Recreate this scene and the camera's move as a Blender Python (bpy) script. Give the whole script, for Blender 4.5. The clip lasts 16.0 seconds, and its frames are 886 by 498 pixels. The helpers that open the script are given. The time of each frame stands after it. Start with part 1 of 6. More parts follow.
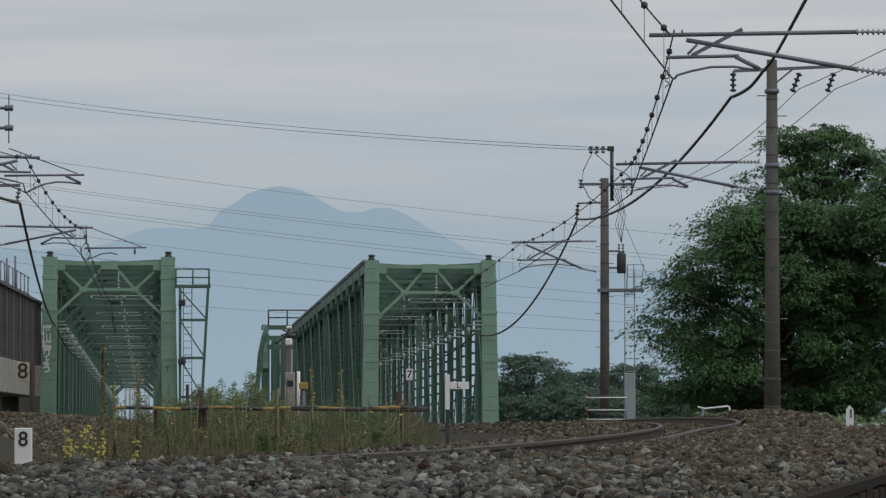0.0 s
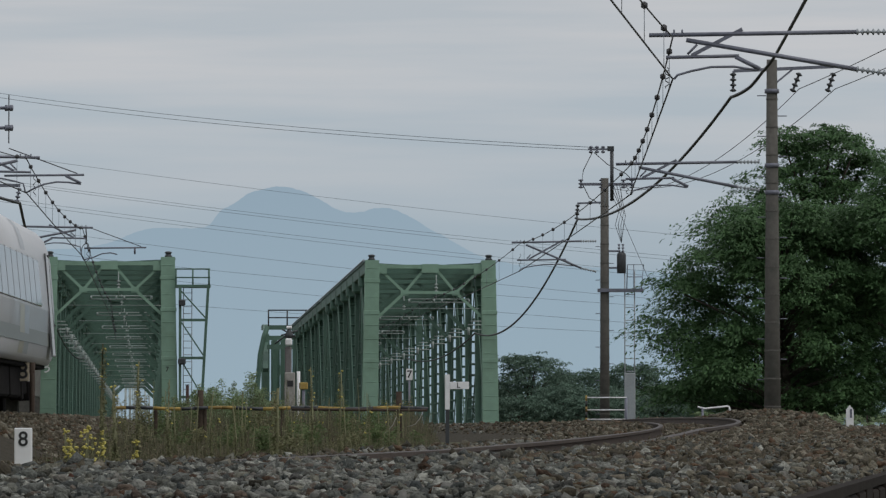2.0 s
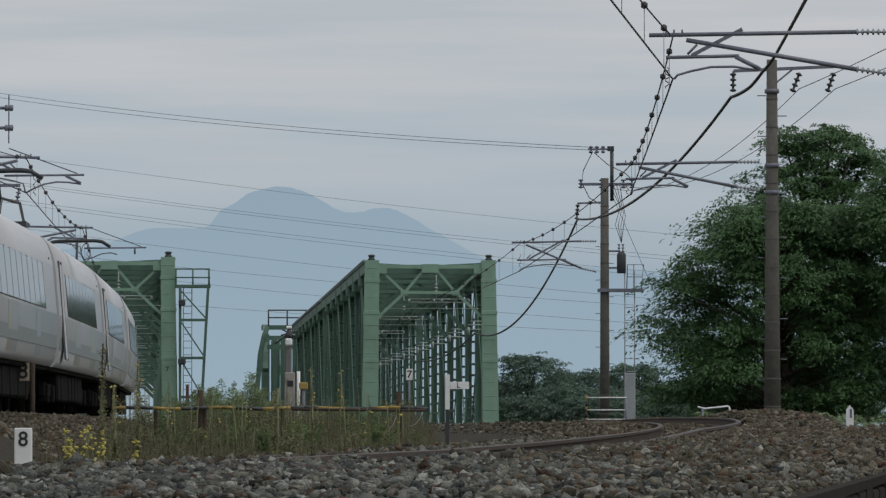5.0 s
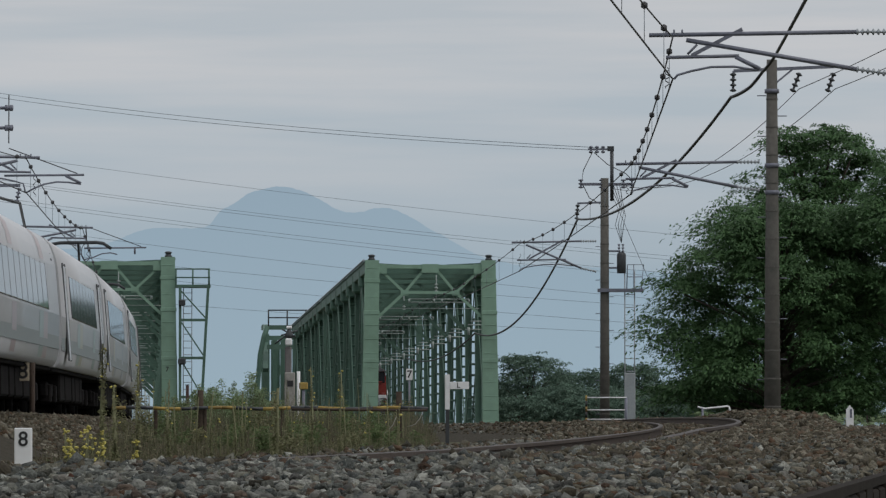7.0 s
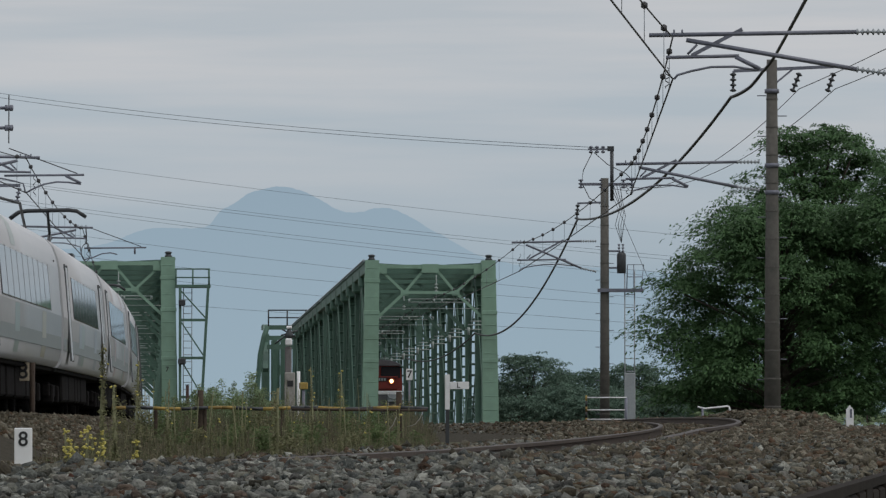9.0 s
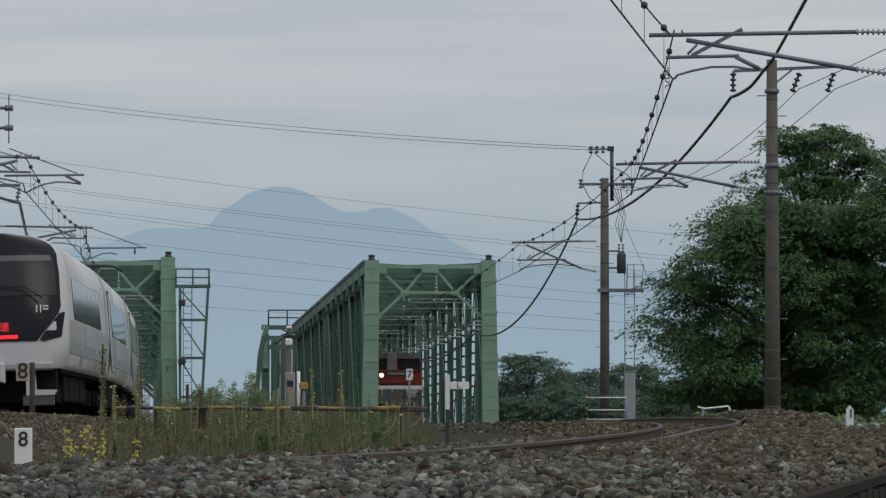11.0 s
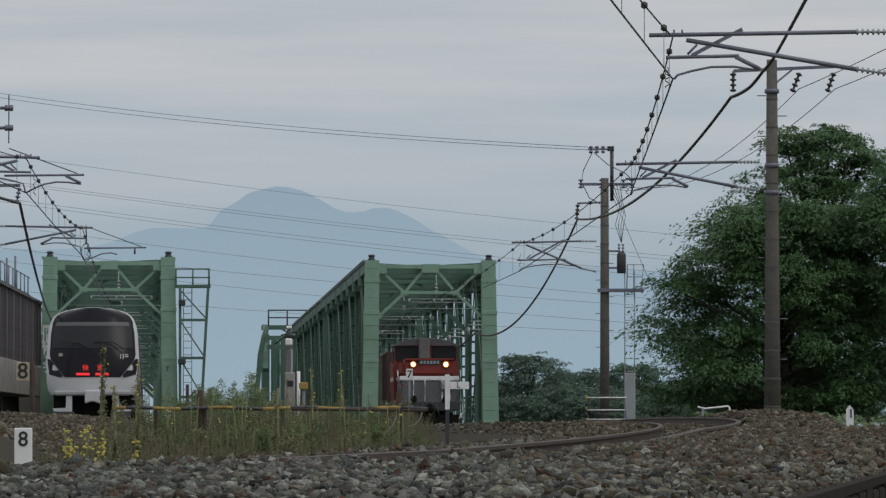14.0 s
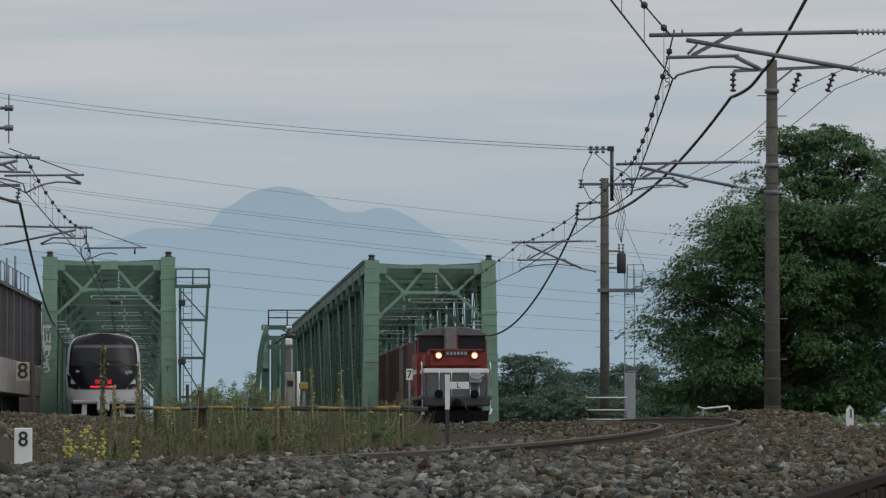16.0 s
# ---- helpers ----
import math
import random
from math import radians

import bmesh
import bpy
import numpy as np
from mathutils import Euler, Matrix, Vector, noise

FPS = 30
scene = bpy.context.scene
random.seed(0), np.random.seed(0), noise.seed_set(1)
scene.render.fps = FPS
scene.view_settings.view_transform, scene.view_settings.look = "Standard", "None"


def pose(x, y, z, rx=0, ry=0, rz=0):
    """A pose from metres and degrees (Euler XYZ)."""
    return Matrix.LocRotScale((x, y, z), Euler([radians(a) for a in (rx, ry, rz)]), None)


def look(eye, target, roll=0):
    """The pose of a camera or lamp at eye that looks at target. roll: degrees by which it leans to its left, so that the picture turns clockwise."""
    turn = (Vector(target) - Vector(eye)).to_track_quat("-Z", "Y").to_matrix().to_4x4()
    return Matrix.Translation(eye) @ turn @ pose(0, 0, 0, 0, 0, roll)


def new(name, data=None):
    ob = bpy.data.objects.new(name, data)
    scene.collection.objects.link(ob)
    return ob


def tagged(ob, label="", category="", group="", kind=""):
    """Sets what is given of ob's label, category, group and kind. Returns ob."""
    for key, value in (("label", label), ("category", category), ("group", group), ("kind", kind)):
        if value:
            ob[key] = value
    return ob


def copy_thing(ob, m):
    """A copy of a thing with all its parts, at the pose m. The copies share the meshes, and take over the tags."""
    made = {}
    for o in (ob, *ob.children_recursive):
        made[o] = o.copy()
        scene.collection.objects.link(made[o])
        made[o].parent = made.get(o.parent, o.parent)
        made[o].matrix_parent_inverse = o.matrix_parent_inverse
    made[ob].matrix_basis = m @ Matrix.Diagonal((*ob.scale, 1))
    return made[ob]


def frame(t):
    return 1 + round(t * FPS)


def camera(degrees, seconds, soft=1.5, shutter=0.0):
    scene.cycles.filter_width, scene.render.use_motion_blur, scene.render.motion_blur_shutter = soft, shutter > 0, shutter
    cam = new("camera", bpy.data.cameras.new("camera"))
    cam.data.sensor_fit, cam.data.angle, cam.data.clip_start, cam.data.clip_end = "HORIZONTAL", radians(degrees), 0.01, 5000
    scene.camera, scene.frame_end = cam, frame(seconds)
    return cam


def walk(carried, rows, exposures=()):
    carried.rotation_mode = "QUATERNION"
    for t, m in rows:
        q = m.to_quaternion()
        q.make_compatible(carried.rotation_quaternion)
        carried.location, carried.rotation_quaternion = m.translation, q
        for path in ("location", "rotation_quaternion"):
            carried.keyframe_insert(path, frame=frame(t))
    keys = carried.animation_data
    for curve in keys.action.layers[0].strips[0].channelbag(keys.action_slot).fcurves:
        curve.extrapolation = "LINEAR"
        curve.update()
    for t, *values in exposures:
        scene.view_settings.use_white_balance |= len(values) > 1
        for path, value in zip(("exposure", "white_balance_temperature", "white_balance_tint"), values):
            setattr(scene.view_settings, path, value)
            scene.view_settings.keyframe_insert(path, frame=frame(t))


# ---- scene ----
cam = camera(9.24, 16.0, soft=1.3)
EYE_TILT = 1.884
walk(cam, [(0.0, pose(0, 0, 0, 90 + EYE_TILT, 0, 0)), (16.0, pose(0, 0, 0, 90 + EYE_TILT, 0, 0))],
     exposures=[(0.0, 0.0), (16.0, 0.0)])

# ---- world and light ----
world = bpy.data.worlds.new("overcast_evening_sky")
scene.world = world
world.use_nodes = True
wn, wl = world.node_tree.nodes, world.node_tree.links
wn.clear()
SUN_EL, SUN_ROT = radians(50), radians(125)
w_out = wn.new("ShaderNodeOutputWorld")
w_bg = wn.new("ShaderNodeBackground")
w_sky = wn.new("ShaderNodeTexSky")
w_sky.sky_type, w_sky.sun_disc = "NISHITA", False
w_sky.sun_elevation, w_sky.sun_rotation = SUN_EL, SUN_ROT
w_sky.air_density, w_sky.dust_density = 1.0, 3.0
w_scale = wn.new("ShaderNodeVectorMath")
w_scale.operation = "SCALE"
w_scale.inputs["Scale"].default_value = 0.07
w_co = wn.new("ShaderNodeTexCoord")
w_sep = wn.new("ShaderNodeSeparateXYZ")
w_ramp = wn.new("ShaderNodeValToRGB")
CLOUD = [(0.0, (0.285, 0.385, 0.465)), (0.018, (0.315, 0.415, 0.495)), (0.04, (0.405, 0.48, 0.545)), (0.062, (0.455, 0.515, 0.57)),
         (0.09, (0.51, 0.535, 0.57)), (0.3, (0.66, 0.69, 0.73)), (1.0, (0.88, 0.90, 0.93))]
el = w_ramp.color_ramp.elements
el[0].position, el[0].color = CLOUD[0][0], (*CLOUD[0][1], 1)
el[1].position, el[1].color = CLOUD[-1][0], (*CLOUD[-1][1], 1)
for p_, c_ in CLOUD[1:-1]:
    e_ = el.new(p_)
    e_.color = (*c_, 1)
w_map = wn.new("ShaderNodeMapping")
w_map.inputs["Scale"].default_value = (9, 3, 130)
w_map.inputs["Rotation"].default_value = (0, radians(-1.5), 0)
w_noise = wn.new("ShaderNodeTexNoise")
w_noise.inputs["Scale"].default_value, w_noise.inputs["Detail"].default_value = 1.0, 5
w_band = wn.new("ShaderNodeMapRange")
w_band.inputs["From Min"].default_value, w_band.inputs["From Max"].default_value = 0.028, 0.075
w_thr = wn.new("ShaderNodeMapRange")
w_thr.inputs["From Min"].default_value, w_thr.inputs["From Max"].default_value = 0.38, 0.64
w_mul = wn.new("ShaderNodeMath")
w_mul.operation = "MULTIPLY"
w_streak = wn.new("ShaderNodeMix")
w_streak.data_type = "RGBA"
w_streak.inputs[7].default_value = (0.62, 0.615, 0.63, 1)
w_cloudmix = wn.new("ShaderNodeMix")
w_cloudmix.data_type = "RGBA"
w_cloudmix.inputs[0].default_value = 0.9
w_half = wn.new("ShaderNodeMath")
w_half.operation = "MULTIPLY"
w_half.inputs[1].default_value = 0.8
wl.new(w_co.outputs["Generated"], w_sep.inputs[0])
wl.new(w_sep.outputs["Z"], w_ramp.inputs[0])
wl.new(w_co.outputs["Generated"], w_map.inputs[0])
wl.new(w_map.outputs[0], w_noise.inputs["Vector"])
wl.new(w_noise.outputs[0], w_thr.inputs["Value"])
wl.new(w_sep.outputs["Z"], w_band.inputs["Value"])
wl.new(w_thr.outputs[0], w_mul.inputs[0])
wl.new(w_band.outputs[0], w_mul.inputs[1])
wl.new(w_mul.outputs[0], w_half.inputs[0])
wl.new(w_half.outputs[0], w_streak.inputs[0])
wl.new(w_ramp.outputs[0], w_streak.inputs[6])
wl.new(w_sky.outputs[0], w_scale.inputs[0])
wl.new(w_scale.outputs[0], w_cloudmix.inputs[6])
wl.new(w_streak.outputs[2], w_cloudmix.inputs[7])
wl.new(w_cloudmix.outputs[2], w_bg.inputs[0])
wl.new(w_bg.outputs[0], w_out.inputs[0])

sun = new("sun", bpy.data.lights.new("sun", "SUN"))
sun.data.energy, sun.data.angle, sun.data.color = 0.6, radians(30), (1.0, 0.95, 0.88)
sun.matrix_world = look((0, 0, 50), Vector((0, 0, 50)) - Vector((math.sin(SUN_ROT) * math.cos(SUN_EL), math.cos(SUN_ROT) * math.cos(SUN_EL), math.sin(SUN_EL))))


# ---- materials ----
def mat(name, rgb, rough=0.7, metal=0.0, vary=0.2, grain=8.0, bump=0.2, stain=None, stain_amount=0.4, per_piece=0.0, emit=0.0, detail=4.0, gloss=None):
    """A painted, stony or metal surface: colour varied at two scales, optional stain colour, fine relief."""
    m = bpy.data.materials.new(name)
    m.use_nodes = True
    n, l = m.node_tree.nodes, m.node_tree.links
    b = n["Principled BSDF"]
    co = n.new("ShaderNodeTexCoord")
    big = n.new("ShaderNodeTexNoise")
    big.inputs["Scale"].default_value, big.inputs["Detail"].default_value = grain * 0.12, 5
    fine = n.new("ShaderNodeTexNoise")
    fine.inputs["Scale"].default_value, fine.inputs["Detail"].default_value = grain, detail
    l.new(co.outputs["Object"], big.inputs["Vector"])
    l.new(co.outputs["Object"], fine.inputs["Vector"])
    add = n.new("ShaderNodeMath")
    add.operation = "ADD"
    l.new(big.outputs[0], add.inputs[0])
    l.new(fine.outputs[0], add.inputs[1])
    val = n.new("ShaderNodeMapRange")
    val.inputs["From Min"].default_value, val.inputs["From Max"].default_value = 0.65, 1.35
    val.inputs["To Min"].default_value, val.inputs["To Max"].default_value = 1 - vary, 1 + vary
    l.new(add.outputs[0], val.inputs["Value"])
    hsv = n.new("ShaderNodeHueSaturation")
    hsv.inputs["Color"].default_value = (*rgb, 1)
    last = val.outputs[0]
    if per_piece:
        info = n.new("ShaderNodeObjectInfo")
        rnd = n.new("ShaderNodeMapRange")
        rnd.inputs["To Min"].default_value, rnd.inputs["To Max"].default_value = 1 - per_piece, 1 + per_piece
        l.new(info.outputs["Random"], rnd.inputs["Value"])
        mu = n.new("ShaderNodeMath")
        mu.operation = "MULTIPLY"
        l.new(last, mu.inputs[0])
        l.new(rnd.outputs[0], mu.inputs[1])
        last = mu.outputs[0]
    l.new(last, hsv.inputs["Value"])
    colour = hsv.outputs[0]
    if stain:
        mix = n.new("ShaderNodeMix")
        mix.data_type = "RGBA"
        mix.inputs[7].default_value = (*stain, 1)
        thr = n.new("ShaderNodeMapRange")
        thr.inputs["From Min"].default_value, thr.inputs["From Max"].default_value = 0.5, 0.72
        thr.inputs["To Max"].default_value = stain_amount
        sn = n.new("ShaderNodeTexNoise")
        sn.inputs["Scale"].default_value, sn.inputs["Detail"].default_value = grain * 0.3, 8
        l.new(co.outputs["Object"], sn.inputs["Vector"])
        l.new(sn.outputs[0], thr.inputs["Value"])
        l.new(thr.outputs[0], mix.inputs[0])
        l.new(colour, mix.inputs[6])
        colour = mix.outputs[2]
    l.new(colour, b.inputs["Base Color"])
    b.inputs["Roughness"].default_value, b.inputs["Metallic"].default_value = rough, metal
    b.inputs["Specular IOR Level"].default_value = gloss if gloss is not None else (0.15 if rough > 0.85 else 0.5)
    if bump:
        bp = n.new("ShaderNodeBump")
        bp.inputs["Strength"].default_value, bp.inputs["Distance"].default_value = bump, 0.02
        l.new(fine.outputs[0], bp.inputs["Height"])
        l.new(bp.outputs[0], b.inputs["Normal"])
    if emit:
        l.new(colour, b.inputs["Emission Color"])
        b.inputs["Emission Strength"].default_value = emit
    return m


def island_mat(name, stops, rough=0.9, grain=30.0, translucent=0.0, bump=0.3, low=0.7, high=1.25):
    """A surface of many loose pieces, each with its own colour out of the stops."""
    m = bpy.data.materials.new(name)
    m.use_nodes = True
    n, l = m.node_tree.nodes, m.node_tree.links
    b = n["Principled BSDF"]
    geo = n.new("ShaderNodeNewGeometry")
    ramp = n.new("ShaderNodeValToRGB")
    e = ramp.color_ramp.elements
    e[0].position, e[0].color = 0, (*stops[0], 1)
    e[1].position, e[1].color = 1, (*stops[-1], 1)
    for k, c in enumerate(stops[1:-1]):
        x = e.new((k + 1) / (len(stops) - 1))
        x.color = (*c, 1)
    co = n.new("ShaderNodeTexCoord")
    fine = n.new("ShaderNodeTexNoise")
    fine.inputs["Scale"].default_value, fine.inputs["Detail"].default_value = grain, 5
    val = n.new("ShaderNodeMapRange")
    val.inputs["From Min"].default_value, val.inputs["From Max"].default_value = 0.3, 0.7
    val.inputs["To Min"].default_value, val.inputs["To Max"].default_value = low, high
    hsv = n.new("ShaderNodeHueSaturation")
    l.new(geo.outputs["Random Per Island"], ramp.inputs[0])
    l.new(co.outputs["Object"], fine.inputs["Vector"])
    l.new(fine.outputs[0], val.inputs["Value"])
    l.new(val.outputs[0], hsv.inputs["Value"])
    l.new(ramp.outputs[0], hsv.inputs["Color"])
    l.new(hsv.outputs[0], b.inputs["Base Color"])
    b.inputs["Roughness"].default_value = rough
    b.inputs["Specular IOR Level"].default_value = 0.25
    if translucent:
        tr = n.new("ShaderNodeBsdfTranslucent")
        mx = n.new("ShaderNodeMixShader")
        mx.inputs[0].default_value = translucent
        l.new(hsv.outputs[0], tr.inputs[0])
        l.new(b.outputs[0], mx.inputs[1])
        l.new(tr.outputs[0], mx.inputs[2])
        l.new(mx.outputs[0], n["Material Output"].inputs[0])
    elif bump:
        bp = n.new("ShaderNodeBump")
        bp.inputs["Strength"].default_value, bp.inputs["Distance"].default_value = bump, 0.01
        l.new(fine.outputs[0], bp.inputs["Height"])
        l.new(bp.outputs[0], b.inputs["Normal"])
    return m


def glow(name, rgb, strength):
    m = bpy.data.materials.new(name)
    m.use_nodes = True
    b = m.node_tree.nodes["Principled BSDF"]
    b.inputs["Base Color"].default_value = (*rgb, 1)
    b.inputs["Emission Color"].default_value = (*rgb, 1)
    b.inputs["Emission Strength"].default_value = strength
    return m


# Same bridge paint as GREEN_PALE, darkened so the truss's shade is in the colour.
GREEN = mat("shaded_green_bridge_paint", (0.076, 0.148, 0.114), 0.6, 0, 0.16, 3.0, 0.15, (0.04, 0.075, 0.055), 0.5, per_piece=0.12)
# The bridge paint in its lit tone, for the front portal and posts.
GREEN_PALE = mat("lit_green_bridge_paint", (0.20, 0.33, 0.25), 0.6, 0, 0.12, 3.0, 0.12, (0.10, 0.17, 0.115), 0.45)
STEEL_PALE = mat("galvanised_steel", (0.33, 0.36, 0.38), 0.5, 0.3, 0.15, 20, 0.1)
BRIDGE_GREY = mat("pale_grey_bracket_steel", (0.36, 0.41, 0.40), 0.5, 0.2, 0.15, 20, 0.1)
STEEL_DARK = mat("dark_steel", (0.05, 0.055, 0.06), 0.5, 0.3, 0.2, 20, 0.1)
STEEL_GREY = mat("grey_steel_tube", (0.16, 0.17, 0.21), 0.5, 0.25, 0.2, 20, 0.1)
WIRE = mat("weathered_wire", (0.055, 0.055, 0.06), 0.6, 0.2, 0.1, 30, 0.0)
# Copy of WIRE paled towards sky blue, with distance haze in the colour.
WIRE_FAR = mat("haze_paled_wire", (0.16, 0.19, 0.22), 0.6, 0.2, 0.1, 30, 0.0)
RUBBER = mat("black_cable_sheath", (0.012, 0.012, 0.015), 0.5, 0, 0.1, 30, 0.0)
CONCRETE = mat("weathered_concrete", (0.118, 0.113, 0.103), 0.9, 0, 0.2, 10, 0.3, (0.07, 0.08, 0.07), 0.6)
CONCRETE_PALE = mat("pale_concrete", (0.34, 0.33, 0.31), 0.9, 0, 0.2, 6, 0.3, (0.15, 0.14, 0.12), 0.6)
RUST = mat("rusty_rail_steel", (0.055, 0.038, 0.028), 0.85, 0.1, 0.3, 15, 0.3, (0.05, 0.03, 0.02), 0.6)
POST_RUST = mat("brown_rusted_post", (0.075, 0.058, 0.045), 0.9, 0.1, 0.3, 15, 0.3, (0.05, 0.035, 0.025), 0.6)
RAILHEAD = mat("worn_rail_head", (0.046, 0.036, 0.03), 0.65, 0.2, 0.15, 15, 0.1)
WHITE = mat("white_paint", (0.78, 0.79, 0.80), 0.5, 0, 0.06, 10, 0.08, (0.5, 0.48, 0.45), 0.25)
YELLOW = mat("yellow_paint", (0.34, 0.235, 0.06), 0.7, 0, 0.25, 15, 0.1, (0.07, 0.045, 0.03), 0.9)
BLACK = mat("black_paint", (0.02, 0.02, 0.022), 0.5, 0, 0.2, 12, 0.1)
# Bed brown darkened: the shade between loose stones is in the colour.
BALLAST_BED = mat("gap_dark_ballast_bed", (0.046, 0.041, 0.029), 0.95, 0, 0.45, 22, 1.0, (0.05, 0.04, 0.033), 0.7)
SOIL = mat("weedy_soil", (0.085, 0.085, 0.045), 0.95, 0, 0.4, 6, 0.8, (0.05, 0.06, 0.025), 0.8)
BROWN_PANEL = mat("dark_brown_corrugated_steel", (0.12, 0.112, 0.12), 0.7, 0.1, 0.25, 5, 0.1, (0.05, 0.042, 0.042), 0.6, per_piece=0.15)
CAR_WHITE = mat("white_train_paint", (0.53, 0.54, 0.56), 0.3, 0, 0.04, 4, 0.02, (0.5, 0.5, 0.5), 0.25)
CAR_GREY = mat("silver_grey_train_paint", (0.36, 0.37, 0.375), 0.3, 0.1, 0.08, 4, 0.02)
CAR_BLACK = mat("black_mask_glass", (0.006, 0.006, 0.010), 0.2, 0, 0.1, 4, 0.0, gloss=0.22)
SHADE_GREY = mat("smoke_grey_shade", (0.075, 0.08, 0.085), 0.5, 0, 0.1, 4, 0.0)
WINDSCREEN = mat("dark_windscreen_glass", (0.022, 0.024, 0.028), 0.3, 0, 0.1, 4, 0.0, gloss=0.2)
CAR_DARK = mat("underfloor_dirt", (0.013, 0.012, 0.012), 0.95, 0, 0.5, 8, 0.3, gloss=0.07)
CAR_GLASS = mat("tinted_window_glass", (0.05, 0.055, 0.06), 0.05, 0.0, 0.1, 4, 0.0)
WINDOW_RUBBER = mat("grey_window_rubber", (0.11, 0.115, 0.12), 0.5, 0, 0.1, 10, 0.0)
CAR_SEAL = mat("dark_door_seal", (0.02, 0.02, 0.028), 0.6, 0, 0.1, 10, 0.0)
PATCH = [mat("gold_patch_paint", (0.37, 0.355, 0.28), 0.3, 0, 0.06, 4, 0.0), mat("blue_patch_paint", (0.31, 0.34, 0.37), 0.3, 0, 0.06, 4, 0.0),
         mat("green_patch_paint", (0.285, 0.345, 0.325), 0.3, 0, 0.06, 4, 0.0), mat("red_patch_paint", (0.38, 0.31, 0.315), 0.3, 0, 0.06, 4, 0.0)]
# Grey-green that puts the shading of the cars' concave flank into colour.
BAND_SHADING = mat("grey_green_band_shading", (0.165, 0.175, 0.16), 0.35, 0, 0.1, 4, 0.02)
LOCO_RED = mat("locomotive_red_paint", (0.235, 0.03, 0.022), 0.45, 0, 0.15, 8, 0.05, (0.16, 0.03, 0.025), 0.4)
STACK_GREY = mat("sooty_stack_grey", (0.17, 0.17, 0.175), 0.6, 0, 0.2, 8, 0.08, (0.10, 0.095, 0.09), 0.5)
LOCO_GREY = mat("locomotive_grey_paint", (0.115, 0.12, 0.13), 0.55, 0, 0.2, 8, 0.08, (0.08, 0.075, 0.075), 0.5)
CONTAINER_RED = mat("faded_red_brown_container_paint", (0.10, 0.055, 0.05), 0.6, 0, 0.2, 5, 0.1, (0.08, 0.04, 0.035), 0.5, per_piece=0.2)
CONTAINER_GREY = mat("dusty_grey_container_paint", (0.25, 0.23, 0.21), 0.7, 0, 0.2, 5, 0.1, (0.14, 0.11, 0.09), 0.5)
BARK = mat("grey_brown_bark", (0.07, 0.06, 0.05), 0.95, 0, 0.35, 12, 0.8)
RED_LIGHT = glow("red_light", (0.75, 0.02, 0.03), 0.9)
RED_DIM = glow("red_dot_display", (0.6, 0.02, 0.02), 0.75)
HEADLIGHT = glow("warm_headlight", (1.0, 0.74, 0.45), 7.0)
REFLECTOR = glow("lit_reflector", (1.0, 0.36, 0.08), 0.9)
LEAF = island_mat("dark_green_leaves", [(0.06, 0.124, 0.052), (0.073, 0.146, 0.058), (0.093, 0.178, 0.07), (0.064, 0.132, 0.054)], 0.6, 3.0, 0.3)
# Leaf green paled and blued: the haze of distance is in the colour.
LEAF_FAR = island_mat("haze_tinted_green_leaves", [(0.09, 0.145, 0.11), (0.108, 0.172, 0.128), (0.13, 0.195, 0.145)], 0.7, 2.0, 0.2)
LEAF_LIGHT = island_mat("fresh_green_leaves", [(0.19, 0.26, 0.135), (0.235, 0.315, 0.17), (0.28, 0.36, 0.21)], 0.6, 4.0, 0.45)
WEED = island_mat("mixed_weeds", [(0.09, 0.105, 0.055), (0.17, 0.145, 0.10), (0.10, 0.095, 0.065), (0.22, 0.195, 0.135), (0.07, 0.075, 0.045), (0.14, 0.115, 0.08), (0.11, 0.14, 0.065), (0.28, 0.26, 0.18)], 0.8, 5.0, 0.25)
STALK_LEAF = island_mat("pale_olive_leaves", [(0.18, 0.19, 0.10), (0.23, 0.22, 0.13), (0.14, 0.16, 0.075), (0.28, 0.26, 0.16)], 0.85, 8.0, 0.2)
CLUMP_LEAF = island_mat("weed_green_leaves", [(0.09, 0.14, 0.055), (0.13, 0.18, 0.075), (0.17, 0.22, 0.10)], 0.7, 8.0, 0.3)
STALK = mat("olive_stalk", (0.17, 0.175, 0.095), 0.85, 0, 0.3, 30, 0.4)
FLOWER = mat("yellow_petals", (0.50, 0.44, 0.11), 0.7, 0, 0.2, 30, 0.1)
STONE = island_mat("mixed_grey_ballast", [(0.040, 0.037, 0.028), (0.125, 0.133, 0.118), (0.042, 0.047, 0.045), (0.29, 0.295, 0.26), (0.033, 0.039, 0.038), (0.15, 0.148, 0.118), (0.07, 0.08, 0.077), (0.06, 0.035, 0.021), (0.20, 0.21, 0.19)], 0.9, 110.0, bump=1.0, low=0.58, high=1.55)
STONE_BROWN = island_mat("brown_dusted_ballast", [(0.036, 0.030, 0.019), (0.092, 0.082, 0.056), (0.05, 0.043, 0.029), (0.145, 0.133, 0.10), (0.030, 0.025, 0.016), (0.075, 0.067, 0.048), (0.085, 0.052, 0.031), (0.20, 0.187, 0.148), (0.055, 0.048, 0.034)], 0.95, 80.0, bump=0.9, low=0.58, high=1.42)


# ---- building helpers ----
def part(name, bm, material, parent=None, label="", m=None, smooth=False):
    """Links a bmesh as one mesh object under a thing or a part."""
    me = bpy.data.meshes.new(name)
    bm.to_mesh(me)
    bm.free()
    for x in (material if isinstance(material, (list, tuple)) else [material]):
        me.materials.append(x)
    if smooth:
        me.polygons.foreach_set("use_smooth", [True] * len(me.polygons))
    return piece(name, me, parent, m, label)


